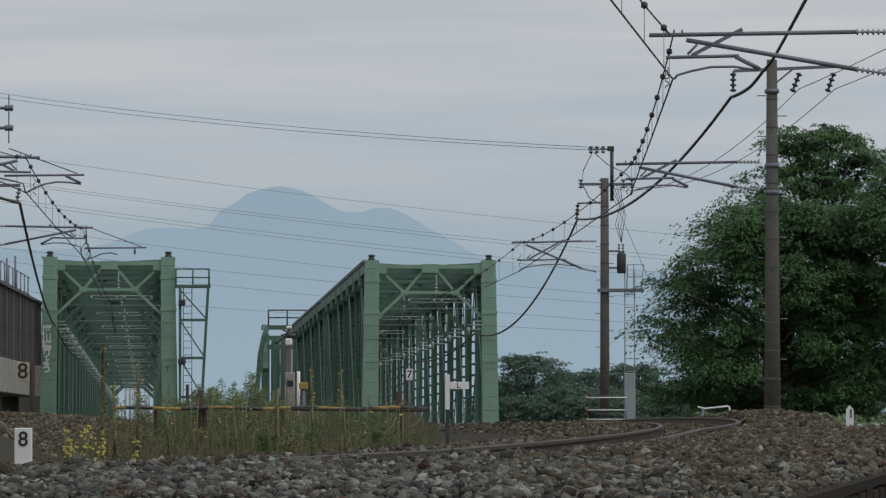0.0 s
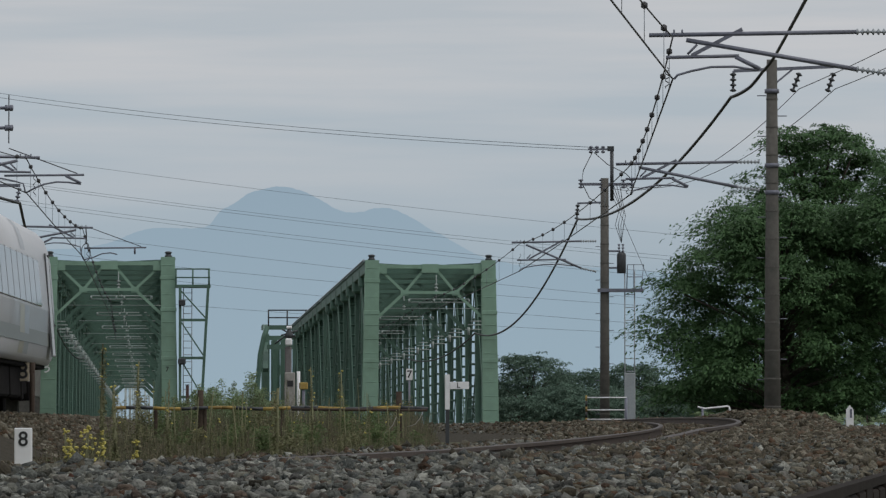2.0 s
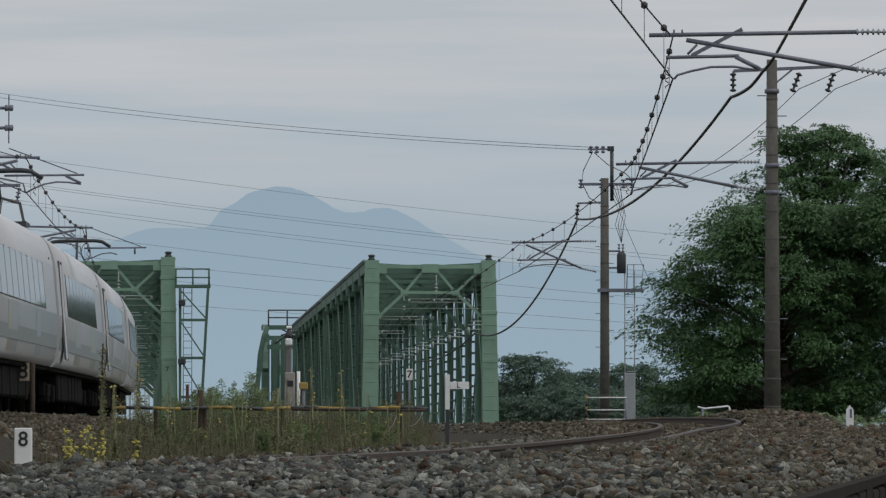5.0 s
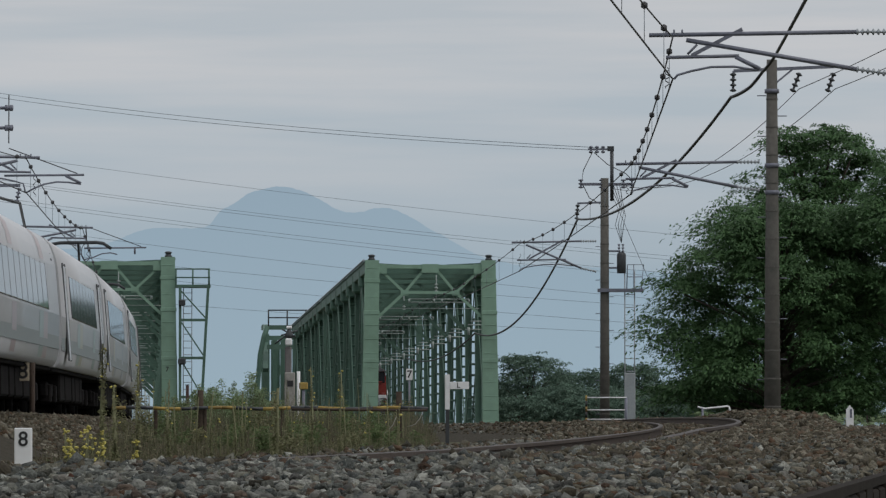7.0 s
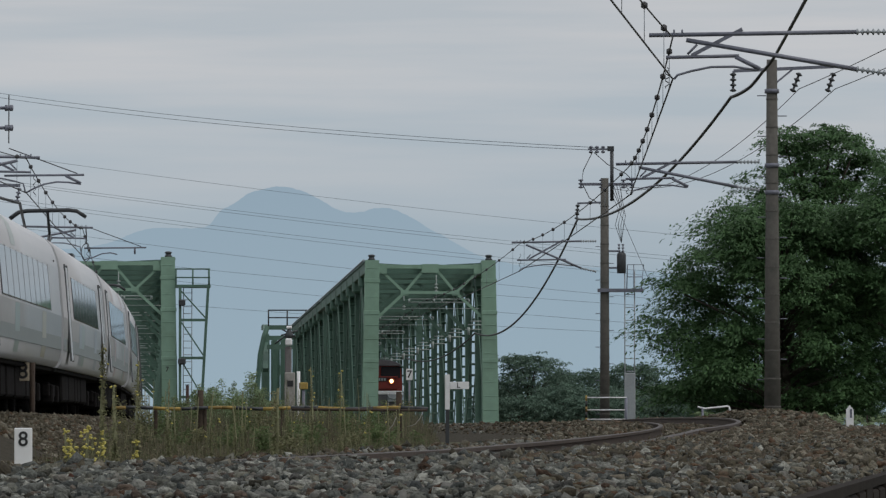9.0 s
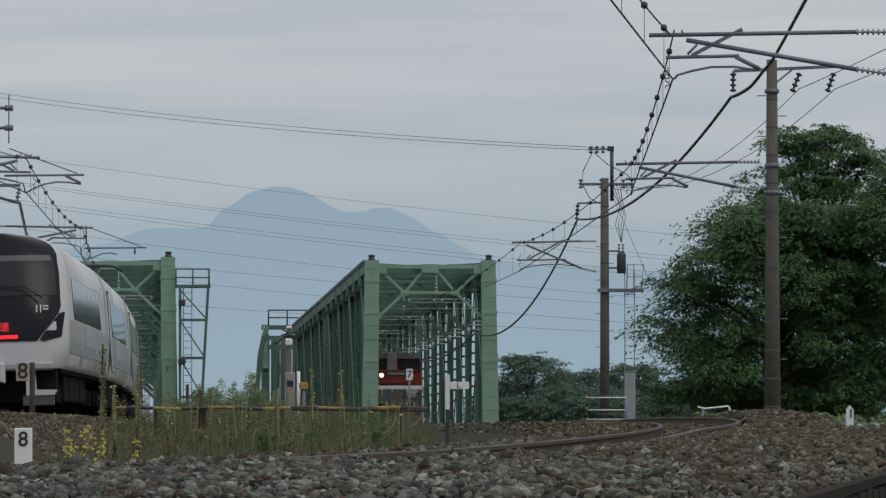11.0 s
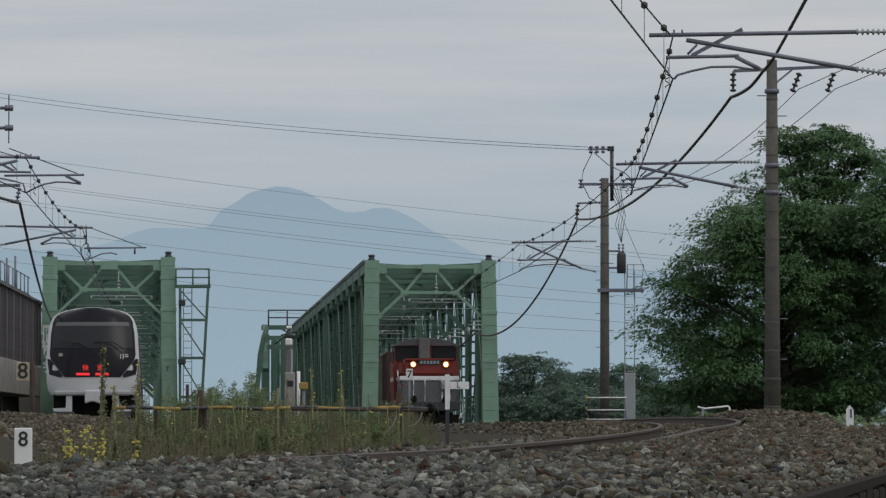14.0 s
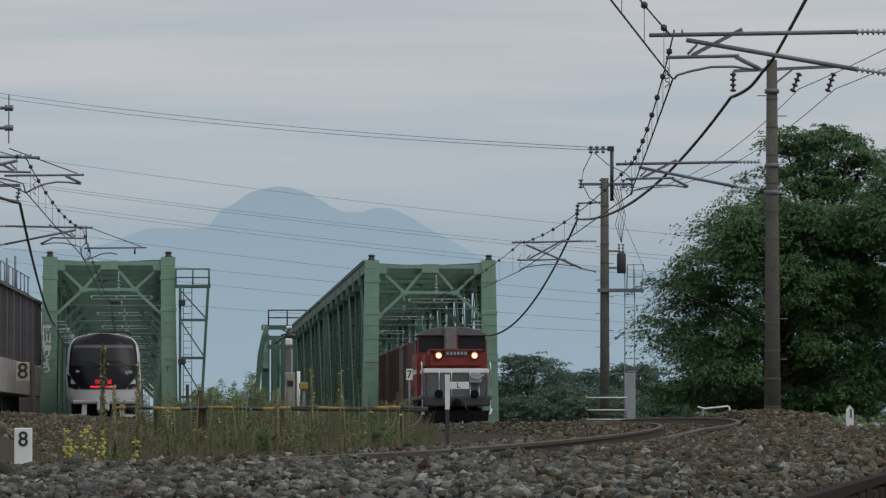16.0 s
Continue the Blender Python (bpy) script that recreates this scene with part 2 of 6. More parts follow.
def piece(name, me, parent=None, m=None, label=""):
    ob = new(name, me)
    ob.parent = parent
    if m is not None:
        ob.matrix_basis = m
    if label:
        ob["label"] = label
    return ob


def thing(name, label, category, m=None, group="", kind=""):
    ob = new(name)
    if m is not None:
        ob.matrix_basis = m
    return tagged(ob, label, category, group, kind)


def box(bm, c, s, m=None, mi=0):
    """A box with centre c and size s."""
    r = bmesh.ops.create_cube(bm, size=1.0, matrix=(m or Matrix()) @ Matrix.LocRotScale(c, None, s))
    if mi:
        for v in r["verts"]:
            for f in v.link_faces:
                f.material_index = mi
    return bm


def soft(bm, w, seg=1):
    bmesh.ops.bevel(bm, geom=bm.edges[:], offset=w, segments=seg, affect="EDGES", clamp_overlap=True)
    return bm


def beam(bm, p, q, w, h):
    """A box beam from p to q, w wide and h high."""
    p, q = Vector(p), Vector(q)
    d = q - p
    m = Matrix.Translation((p + q) / 2) @ d.to_track_quat("Y", "Z").to_matrix().to_4x4()
    return box(bm, (0, 0, 0), (w, d.length, h), m)


def tube(bm, pts, r, n=6, taper=None):
    """A round tube through the points."""
    rings = []
    for k, p in enumerate(pts):
        p = Vector(p)
        a, b = Vector(pts[max(k - 1, 0)]), Vector(pts[min(k + 1, len(pts) - 1)])
        q = (b - a).to_track_quat("Z", "Y")
        rr = r if taper is None else r + (taper - r) * k / (len(pts) - 1)
        rings.append([bm.verts.new(p + q @ Vector((rr * math.cos(2 * math.pi * i / n), rr * math.sin(2 * math.pi * i / n), 0))) for i in range(n)])
    for a, b in zip(rings, rings[1:]):
        for i in range(n):
            bm.faces.new((a[i], a[(i + 1) % n], b[(i + 1) % n], b[i])).smooth = True
    bm.faces.new(rings[0][::-1])
    bm.faces.new(rings[-1])
    return bm


def spin(bm, profile, n=12, m=None):
    """A turned shape: profile of (radius, height)."""
    m = m or Matrix()
    rings = [[bm.verts.new(m @ Vector((r * math.cos(2 * math.pi * i / n), r * math.sin(2 * math.pi * i / n), z))) for i in range(n)] for r, z in profile]
    for a, b in zip(rings, rings[1:]):
        for i in range(n):
            bm.faces.new((a[i], a[(i + 1) % n], b[(i + 1) % n], b[i])).smooth = True
    bm.faces.new(rings[0][::-1])
    bm.faces.new(rings[-1])
    return bm


def prism(bm, outline, y0, y1, mi=0):
    """Extrudes an (x, z) outline along y."""
    a = [bm.verts.new((x, y0, z)) for x, z in outline]
    b = [bm.verts.new((x, y1, z)) for x, z in outline]
    n = len(outline)
    fs = [bm.faces.new((a[i], b[i], b[(i + 1) % n], a[(i + 1) % n])) for i in range(n)]
    fs += [bm.faces.new(a), bm.faces.new(b[::-1])]
    for f in fs:
        f.material_index = mi
    bmesh.ops.recalc_face_normals(bm, faces=fs)
    return bm


def insulator(bm, p, q, r, n=5):
    """A string of ribbed discs from p to q."""
    p, q = Vector(p), Vector(q)
    m = Matrix.Translation(p) @ (q - p).to_track_quat("Z", "Y").to_matrix().to_4x4()
    d = (q - p).length
    prof = []
    for k in range(n):
        a = d * (k + 0.1) / n
        prof += [(r * 0.35, a), (r, a + d * 0.25 / n), (r * 0.9, a + d * 0.45 / n), (r * 0.35, a + d * 0.6 / n)]
    return spin(bm, prof, 8, m)


def np_mesh(name, verts, faces, material, smooth=False):
    """A mesh from arrays of vertices and equal-sided faces."""
    me = bpy.data.meshes.new(name)
    verts, faces = np.asarray(verts, np.float32), np.asarray(faces, np.int32)
    k = faces.shape[1]
    me.vertices.add(len(verts))
    me.vertices.foreach_set("co", verts.ravel())
    me.loops.add(faces.size)
    me.loops.foreach_set("vertex_index", faces.ravel())
    me.polygons.add(len(faces))
    me.polygons.foreach_set("loop_start", np.arange(0, faces.size, k, dtype=np.int32))
    me.polygons.foreach_set("loop_total", np.full(len(faces), k, np.int32))
    me.update(calc_edges=True)
    me.materials.append(material)
    if smooth:
        me.polygons.foreach_set("use_smooth", np.ones(len(faces), bool))
    return me


def letters(name, text, size, parent, m, material, label="", bold=0.012):
    """Raised lettering in the built-in font, turned into a mesh."""
    cu = bpy.data.curves.new(name, "FONT")
    cu.body, cu.size, cu.align_x, cu.align_y, cu.extrude = text, size, "CENTER", "CENTER", 0.002
    cu.offset = bold * size
    tmp = bpy.data.objects.new(name, cu)
    scene.collection.objects.link(tmp)
    me = bpy.data.meshes.new_from_object(tmp.evaluated_get(bpy.context.evaluated_depsgraph_get()))
    bpy.data.objects.remove(tmp)
    me.materials.clear()
    me.materials.append(material)
    return piece(name, me, parent, m, label)


# ---- plan of the two tracks ----
BRIDGE_SLOPE = -0.054


def right_x(y):
    d = max(176 - y, 0)
    return 0.52 + BRIDGE_SLOPE * (y - 220) - d * d / 2000 + 0.27 * math.exp(-((y - 85) / 25) ** 2)


def left_x(y):
    d = max(177.5 - y, 0)
    return -13.23 + BRIDGE_SLOPE * (y - 213.5) - d * d / 3460


RIGHT_Z = ([-300, 10, 20, 34.5, 50, 60, 70, 80, 90, 100, 115, 135, 220, 260, 420], [-0.2, -0.145, -0.135, -0.118, -0.036, 0.0, 0.04, 0.087, 0.136, 0.172, 0.207, 0.225, 0.2, 0.0, -0.8])
SHOULDER_Z = ([-300, 8, 12, 19, 27, 31, 45, 55, 65, 76, 100, 130], [-0.135, -0.13, -0.122, -0.126, -0.126, -0.114, -0.07, -0.025, 0.025, 0.08, 0.155, 0.19])
LEFT_Z = ([-300, 60, 138, 180, 211, 420], [0.1, 0.25, 0.23, 0.12, 0.07, -0.5])


def right_z(y):
    return float(np.interp(y, *RIGHT_Z))


def left_z(y):
    return float(np.interp(y, *LEFT_Z))


def cant(y):
    return float(np.interp(y, [0, 34, 50, 130, 185], [0.0, 0.01, 0.045, 0.045, 0.0]))


def bed_height(e, zc, c, y, wide):
    """Top of the ballast at e metres to the right of a track's centre."""
    a = abs(e)
    tilt = c * e / 0.53
    if a < 0.62:
        return zc + tilt - 0.16 + 0.15 * min(max((25.5 - y) / 4, 0), 1) * (wide > 2)
    if wide > 2 and e > 0 and y < 130:
        z = float(np.interp(y, *SHOULDER_Z))
        wide = 2.3 if y < 60 else 1.75
    else:
        z = zc + (c if e > 0 else -c) - 0.05
    edge = wide if e > 0 else 1.5
    if a > edge:
        z -= (a - edge) * 0.42
    elif a < 0.72:
        z -= 0.13 * (0.72 - a) / 0.1
    return z


def edging_x(y):
    return 0.555 + (y - 8.8) * 0.112


def heap(x, y):
    return 0.15 * math.exp(-((x - 5.35) / 0.62) ** 2 - ((y - 92) / 15) ** 2)


def ground_z(x, y):
    z = -0.42 + 0.06 * noise.noise(Vector((x * 0.4, y * 0.15, 0)))
    if y > 236:
        z -= min((y - 236) * 0.6, 5.5)
    r = math.hypot(x, y)
    if abs(x) > 26:
        z -= min((abs(x) - 26) * 0.25, 4.5) if y <= 236 else 0
    return max(z, -6.0)


# ---- ground ----
def build_ground():
    near = np.concatenate([np.arange(-40, 40.1, 0.8)])
    xs = np.concatenate([[-4800, -2500, -1200, -600, -300, -150, -80, -55], near, [55, 80, 150, 300, 600, 1200, 2500, 4800]])
    ys = np.concatenate([[-4800, -2000, -800, -300, -120, -50, -20], np.arange(-8, 262, 2.0), [300, 400, 600, 1000, 2000, 3500, 4950]])
    v = [(x, y, ground_z(x, y)) for y in ys for x in xs]
    w = len(xs)
    f = [(j * w + i, j * w + i + 1, (j + 1) * w + i + 1, (j + 1) * w + i) for j in range(len(ys) - 1) for i in range(w - 1)]
    tagged(new("ground", np_mesh("ground", v, f, SOIL, True)), "flat weedy soil of the river bank", "ground", kind="structure")


build_ground()

E_STEPS = [-4.0, -3.0, -2.2, -1.5, -1.1, -0.72, -0.62, -0.3, 0, 0.3, 0.62, 0.72, 1.0, 1.3, 1.6, 1.9, 2.2, 2.6, 3.0, 3.6, 4.4, 5.2]


def build_bed(name, fx, fz, wide, y0, y1, label, lift):
    ys = np.arange(y0, y1 + 0.1, 0.5)
    v = []
    for y in ys:
        for e in E_STEPS:
            x = fx(y) + e
            z = bed_height(e, fz(y), cant(y), y, wide)
            if lift and e > 0.62:
                z += heap(x, y)
            if lift and y < 20 and x > edging_x(y) - 0.02:
                z -= 0.5
            v.append((x, y, z + 0.02 * noise.noise(Vector((x * 2.5, y * 1.2, 3)))))
    w = len(E_STEPS)
    f = [(j * w + i, j * w + i + 1, (j + 1) * w + i + 1, (j + 1) * w + i) for j in range(len(ys) - 1) for i in range(w - 1)]
    tagged(new(name, np_mesh(name, v, f, BALLAST_BED)), label, "ballast", kind="structure")


build_bed("ballast_bed_east", right_x, right_z, 2.3, -45, 238, "brown crushed-stone bed under the curving track", True)
build_bed("ballast_bed_west", left_x, left_z, 1.7, -225, 236, "brown crushed-stone bed under the far track", False)


# ---- mountain and far plain ----
def build_mountain():
    bm = bmesh.new()
    cols = []
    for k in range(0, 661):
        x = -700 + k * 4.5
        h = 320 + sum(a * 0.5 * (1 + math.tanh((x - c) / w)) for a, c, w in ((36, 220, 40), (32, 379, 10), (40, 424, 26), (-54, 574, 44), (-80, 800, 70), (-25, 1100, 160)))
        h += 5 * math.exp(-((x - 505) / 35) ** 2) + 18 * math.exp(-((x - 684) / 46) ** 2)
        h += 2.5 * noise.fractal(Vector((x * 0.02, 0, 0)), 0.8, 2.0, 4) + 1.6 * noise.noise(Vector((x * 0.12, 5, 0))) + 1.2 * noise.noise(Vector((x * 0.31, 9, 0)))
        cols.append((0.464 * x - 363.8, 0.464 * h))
    rows = []
    for j in range(5):
        u = j / 4
        rows.append([bm.verts.new((x, 4500 - 420 * u + 60 * noise.noise(Vector((x * 0.01, u * 3, 0))), h * (1 - u) - 20 * u)) for x, h in cols])
    for a, b in zip(rows, rows[1:]):
        for i in range(len(cols) - 1):
            bm.faces.new((a[i], a[i + 1], b[i + 1], b[i])).smooth = True
    # Haze is put into the colour: an emitted blue, paler towards the foot.
    m = bpy.data.materials.new("haze_blue_emission")
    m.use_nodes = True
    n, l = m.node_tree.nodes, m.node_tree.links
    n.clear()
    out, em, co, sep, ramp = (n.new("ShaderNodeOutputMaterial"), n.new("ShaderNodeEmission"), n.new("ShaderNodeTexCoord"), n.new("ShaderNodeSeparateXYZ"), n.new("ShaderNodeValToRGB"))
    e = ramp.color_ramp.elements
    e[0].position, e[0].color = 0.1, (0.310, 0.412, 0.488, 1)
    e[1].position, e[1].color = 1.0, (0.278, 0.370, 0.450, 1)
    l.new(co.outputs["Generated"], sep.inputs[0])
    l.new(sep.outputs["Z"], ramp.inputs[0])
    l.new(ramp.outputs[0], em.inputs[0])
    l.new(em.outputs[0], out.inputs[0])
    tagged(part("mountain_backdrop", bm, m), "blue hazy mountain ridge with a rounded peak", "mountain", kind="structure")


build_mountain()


# ---- tracks ----
RAIL = [(-0.065, -0.15), (0.065, -0.15), (0.065, -0.138), (0.012, -0.125), (0.012, -0.04), (0.034, -0.03), (0.034, -0.004), (0.028, 0.0), (-0.028, 0.0), (-0.034, -0.004),
        (-0.034, -0.03), (-0.012, -0.04), (-0.012, -0.125), (-0.065, -0.138)]


def sweep(bm, outline, pts):
    rings = []
    for x, y, z in pts:
        rings.append([bm.verts.new((x + a, y, z + b)) for a, b in outline])
    n = len(outline)
    for a, b in zip(rings, rings[1:]):
        for i in range(n):
            f = bm.faces.new((a[i], b[i], b[(i + 1) % n], a[(i + 1) % n]))
            f.material_index = 1 if i in (6, 7, 8) else 0
    return bm


def build_track(name, fx, fz, y0, y1, label, sleepers):
    t = thing(name, label, "railway track", group="tracks", kind="structure")
    for side in (-1, 1):
        ys = np.arange(y0, y1 + 0.1, 1.0)
        part("rail", sweep(bmesh.new(), RAIL, [(fx(y) + side * 0.565, y, fz(y) + side * cant(y)) for y in ys]), [RUST, RAILHEAD], t)
    bm = soft(box(bmesh.new(), (0, 0, 0), (2.0, 0.22, 0.17)), 0.02)
    me = bpy.data.meshes.new("sleeper")
    bm.to_mesh(me)
    bm.free()
    me.materials.append(CONCRETE)
    for y in np.arange(*sleepers):
        piece("sleeper", me, t, Matrix.Translation((fx(y), y, fz(y) - 0.225)) @ Euler((0, -math.atan(cant(y) / 0.565), -(fx(y + 1) - fx(y - 1)) / 2)).to_matrix().to_4x4())


build_track("curved_track", right_x, right_z, -40, 420, "rusty rails on concrete sleepers, curving off the bridge", (16, 160, 0.62))
build_track("far_track", left_x, left_z, -222, 420, "rails on concrete sleepers leading into the bridge", (90, 200, 0.62))


# ---- steel truss bridges ----
HALF, TOP = 2.57, 7.0


def shared(name, bm, material):
    me = bpy.data.meshes.new(name)
    bm.to_mesh(me)
    bm.free()
    me.materials.append(material)
    return me


def build_span(m, label, first=True, length=61.0, panels=8):
    t = thing("truss_bridge", label, "bridge", m, "steel truss spans")
    step = length / panels
    post = bmesh.new()
    for a, b in (((-0.31, -0.25), (0.31, 0.25)),):
        vs = [post.verts.new((x, y, z)) for z, gx in ((-0.9, 0.05), (TOP + 0.3, 0.0)) for x, y in ((a[0] - gx, a[1]), (b[0] + gx, a[1]), (b[0] + gx, b[1]), (a[0] - gx, b[1]))]
        for i in range(4):
            post.faces.new((vs[i], vs[(i + 1) % 4], vs[4 + (i + 1) % 4], vs[4 + i]))
        post.faces.new(vs[4:])
    for z in np.arange(-0.5, TOP, 0.62):
        box(post, (0, -0.255, z), (0.6, 0.02, 0.03))
    for z in (0.2, 2.9, 5.0, 6.4):
        box(post, (0, -0.26, z), (0.7, 0.03, 0.16))
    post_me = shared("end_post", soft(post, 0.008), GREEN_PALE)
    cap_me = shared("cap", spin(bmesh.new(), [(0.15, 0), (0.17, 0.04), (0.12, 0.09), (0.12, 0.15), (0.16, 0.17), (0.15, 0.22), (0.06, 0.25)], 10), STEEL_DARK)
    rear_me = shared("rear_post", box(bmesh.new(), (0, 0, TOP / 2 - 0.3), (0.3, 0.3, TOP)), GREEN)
    for s in (-1, 1):
        for y in (0, length):
            if y or not first:
                piece("rear_post", rear_me, t, pose(s * HALF, y, 0))
                continue
            piece("end_post", post_me, t, pose(s * (HALF + 0.08), y, 0, 0, s * -0.8))
            piece("cap", cap_me, t, pose(s * HALF, y, TOP + 0.3))
    chord = bmesh.new()
    box(chord, (0, length / 2, 0), (0.5, length, 0.42))
    box(chord, (0, length / 2, 0.23), (0.62, length, 0.03))
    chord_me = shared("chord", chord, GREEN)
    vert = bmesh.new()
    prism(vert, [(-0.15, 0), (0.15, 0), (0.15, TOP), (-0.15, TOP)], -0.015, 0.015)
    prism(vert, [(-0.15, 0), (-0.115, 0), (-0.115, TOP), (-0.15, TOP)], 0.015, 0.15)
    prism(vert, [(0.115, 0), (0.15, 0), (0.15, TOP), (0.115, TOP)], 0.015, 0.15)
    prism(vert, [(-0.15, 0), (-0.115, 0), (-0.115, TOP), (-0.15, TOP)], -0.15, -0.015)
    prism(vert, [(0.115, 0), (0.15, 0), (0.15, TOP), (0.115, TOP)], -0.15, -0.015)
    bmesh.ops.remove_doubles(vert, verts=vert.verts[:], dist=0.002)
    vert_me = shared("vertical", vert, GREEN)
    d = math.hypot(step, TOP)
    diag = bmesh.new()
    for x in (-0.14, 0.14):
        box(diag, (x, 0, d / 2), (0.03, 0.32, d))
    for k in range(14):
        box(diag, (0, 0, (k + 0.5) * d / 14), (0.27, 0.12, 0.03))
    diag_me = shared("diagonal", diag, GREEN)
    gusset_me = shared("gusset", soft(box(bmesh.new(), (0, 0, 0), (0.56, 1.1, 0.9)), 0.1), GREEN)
    for s in (-1, 1):
        piece("top_chord", chord_me, t, pose(s * HALF, 0, TOP))
        piece("bottom_chord", chord_me, t, pose(s * HALF, 0, -0.6))
        for k in range(panels):
            if k:
                piece("vertical", vert_me, t, pose(s * HALF, k * step, -0.4))
                piece("gusset", gusset_me, t, pose(s * HALF, k * step, TOP - 0.25))
            up = k % 2 == 0
            a = math.degrees(math.atan2(step, TOP))
            piece("diagonal", diag_me, t, pose(s * HALF, k * step if up else (k + 1) * step, -0.3, -a if up else a))
    strut = bmesh.new()
    box(strut, (0, 0, 0), (2 * HALF - 0.3, 0.22, 0.34))
    box(strut, (0, 0, 0.18), (2 * HALF - 0.3, 0.34, 0.03))
    box(strut, (0, 0, -0.18), (2 * HALF - 0.3, 0.34, 0.03))
    strut_me = shared("top_strut", strut, GREEN)
    sway = bmesh.new()
    for s in (-1, 1):
        beam(sway, (s * 2.35, 0, TOP - 0.2), (s * 1.12, 0, TOP - 1.12), 0.13, 0.13)
        beam(sway, (s * 0.2, 0, TOP - 0.2), (s * 1.12, 0, TOP - 1.12), 0.13, 0.13)
        beam(sway, (s * 1.1, 0, TOP - 1.1), (s * 2.4, 0, TOP - 2.4), 0.15, 0.15)
    box(sway, (0, 0, TOP - 1.12), (2.4, 0.14, 0.14))
    sway_me = shared("sway_frame", sway, GREEN)
    lat = math.hypot(2 * HALF, step)
    lat_me = shared("lateral_brace", box(bmesh.new(), (0, lat / 2, 0), (0.2, lat, 0.16)), GREEN)
    deck_me = shared("cross_beam", box(bmesh.new(), (0, 0, -0.62), (2 * HALF, 0.4, 0.6)), GREEN)
    arm = bmesh.new()
    for z in (0.07, -0.07):
        tube(arm, [(-0.9, 0, z), (1.75, 0, z)], 0.026, 5)
    for x in (-0.9, 0.2, 0.55, 1.75):
        tube(arm, [(x, 0, -0.08), (x, 0, 0.08)], 0.05, 5)
    tube(arm, [(0.3, 0, 0.08), (0.3, 0, 1.15)], 0.022, 5)
    tube(arm, [(-2.0, 0, -0.34), (2.2, 0, -0.34)], 0.014, 5)
    insulator(arm, (0.3, 0, 0.35), (0.3, 0, 0.8), 0.09, 3)
    arm_me = shared("wire_hanger", arm, BRIDGE_GREY)
    side = bmesh.new()
    for z in (0, 0.2, 0.36):
        tube(side, [(0, 0, z), (-0.75 + z * 0.6, 0, z)], 0.026, 5)
    tube(side, [(-0.6, 0, -0.25), (-0.6, 0, 0.1)], 0.06, 6)
    side_me = shared("feeder_bracket", side, BRIDGE_GREY)
    for k in range(panels + 1):
        y = k * step
        if 0 < k < panels:
            piece("top_strut", strut_me, t, pose(0, y, TOP - 0.05))
            if k % 2 == 0:
                piece("sway_frame", sway_me, t, pose(0, y, 0))
        if k < panels:
            piece("top_strut", strut_me, t, pose(0, y + step / 2, TOP + 0.02))
            a = math.degrees(math.atan2(2 * HALF, step))
            piece("lateral_brace", lat_me, t, pose(-HALF, y, TOP + 0.1, 0, 0, -a))
            piece("lateral_brace", lat_me, t, pose(HALF, y, TOP + 0.12, 0, 0, a))
            if k % 4 == 0:
                piece("wire_hanger", arm_me, t, pose(0.1, y + 2.5, 5.6))
            if k % 2 == 0:
                piece("feeder_bracket", side_me, t, pose(HALF - 0.1, y + 3.2, 4.35))
        piece("cross_beam", deck_me, t, pose(0, y, 0))
    part("top_pipe", tube(bmesh.new(), [(-HALF - 0.33, 0.3, TOP + 0.3), (-HALF - 0.33, length, TOP + 0.3)], 0.05, 6), STEEL_PALE, t, "pale pipe along the top chord")
    # portal frame at the near end
    for y, f in ((0, -1),) if first else ():
        bm = bmesh.new()
        box(bm, (0, y, TOP + 0.02), (2 * HALF - 0.6, 0.3, 0.17))
        box(bm, (0, y + f * 0.02, TOP - 0.06), (0.74, 0.34, 0.38))
        for s in (-1, 1):
            box(bm, (s * (HALF - 0.48), y, TOP - 0.08), (0.36, 0.33, 0.42))
            beam(bm, (s * 2.1, y, TOP - 0.2), (s * 1.12, y, TOP - 1.12), 0.11, 0.11)
            beam(bm, (s * 0.35, y, TOP - 0.2), (s * 1.12, y, TOP - 1.12), 0.11, 0.11)
            beam(bm, (s * 1.1, y, TOP - 1.1), (s * 2.35, y, TOP - 2.25), 0.12, 0.12)
            box(bm, (s * 1.12, y, TOP - 1.12), (0.34, 0.16, 0.24))
        box(bm, (0, y, TOP - 1.12), (2.4, 0.2, 0.12))
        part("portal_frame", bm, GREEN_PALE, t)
    return t


def on_bridge(x, y, z, pitch=0.0):
    return pose(x, y, z, pitch, 0, math.degrees(math.atan(-BRIDGE_SLOPE)))


SPAN_A = build_span(on_bridge(-0.56, 240, 0.1, -0.28), "green riveted steel truss bridge over one track")
SPAN_B = build_span(on_bridge(-0.56 + BRIDGE_SLOPE * 61.6, 301.6, -0.2, -0.28), "green steel truss span further out on the river", False)
SPAN_C = copy_thing(SPAN_A, on_bridge(-14.53, 238.5, 0.2, -0.15))
WEST_SPANS = [SPAN_C]
for k_ in range(1, 7):
    WEST_SPANS.append(copy_thing(SPAN_B, on_bridge(-14.53 + BRIDGE_SLOPE * 61.6 * k_, 238.5 + 61.6 * k_, 0.2 - 0.16 * k_, -0.15)))
for span_ in WEST_SPANS:
    for ob_ in span_.children:
        if ob_.name.startswith("feeder_bracket"):
            ob_.matrix_basis = pose(0.1 - HALF, ob_.matrix_basis.translation.y, 4.2, 0, 0, 180)

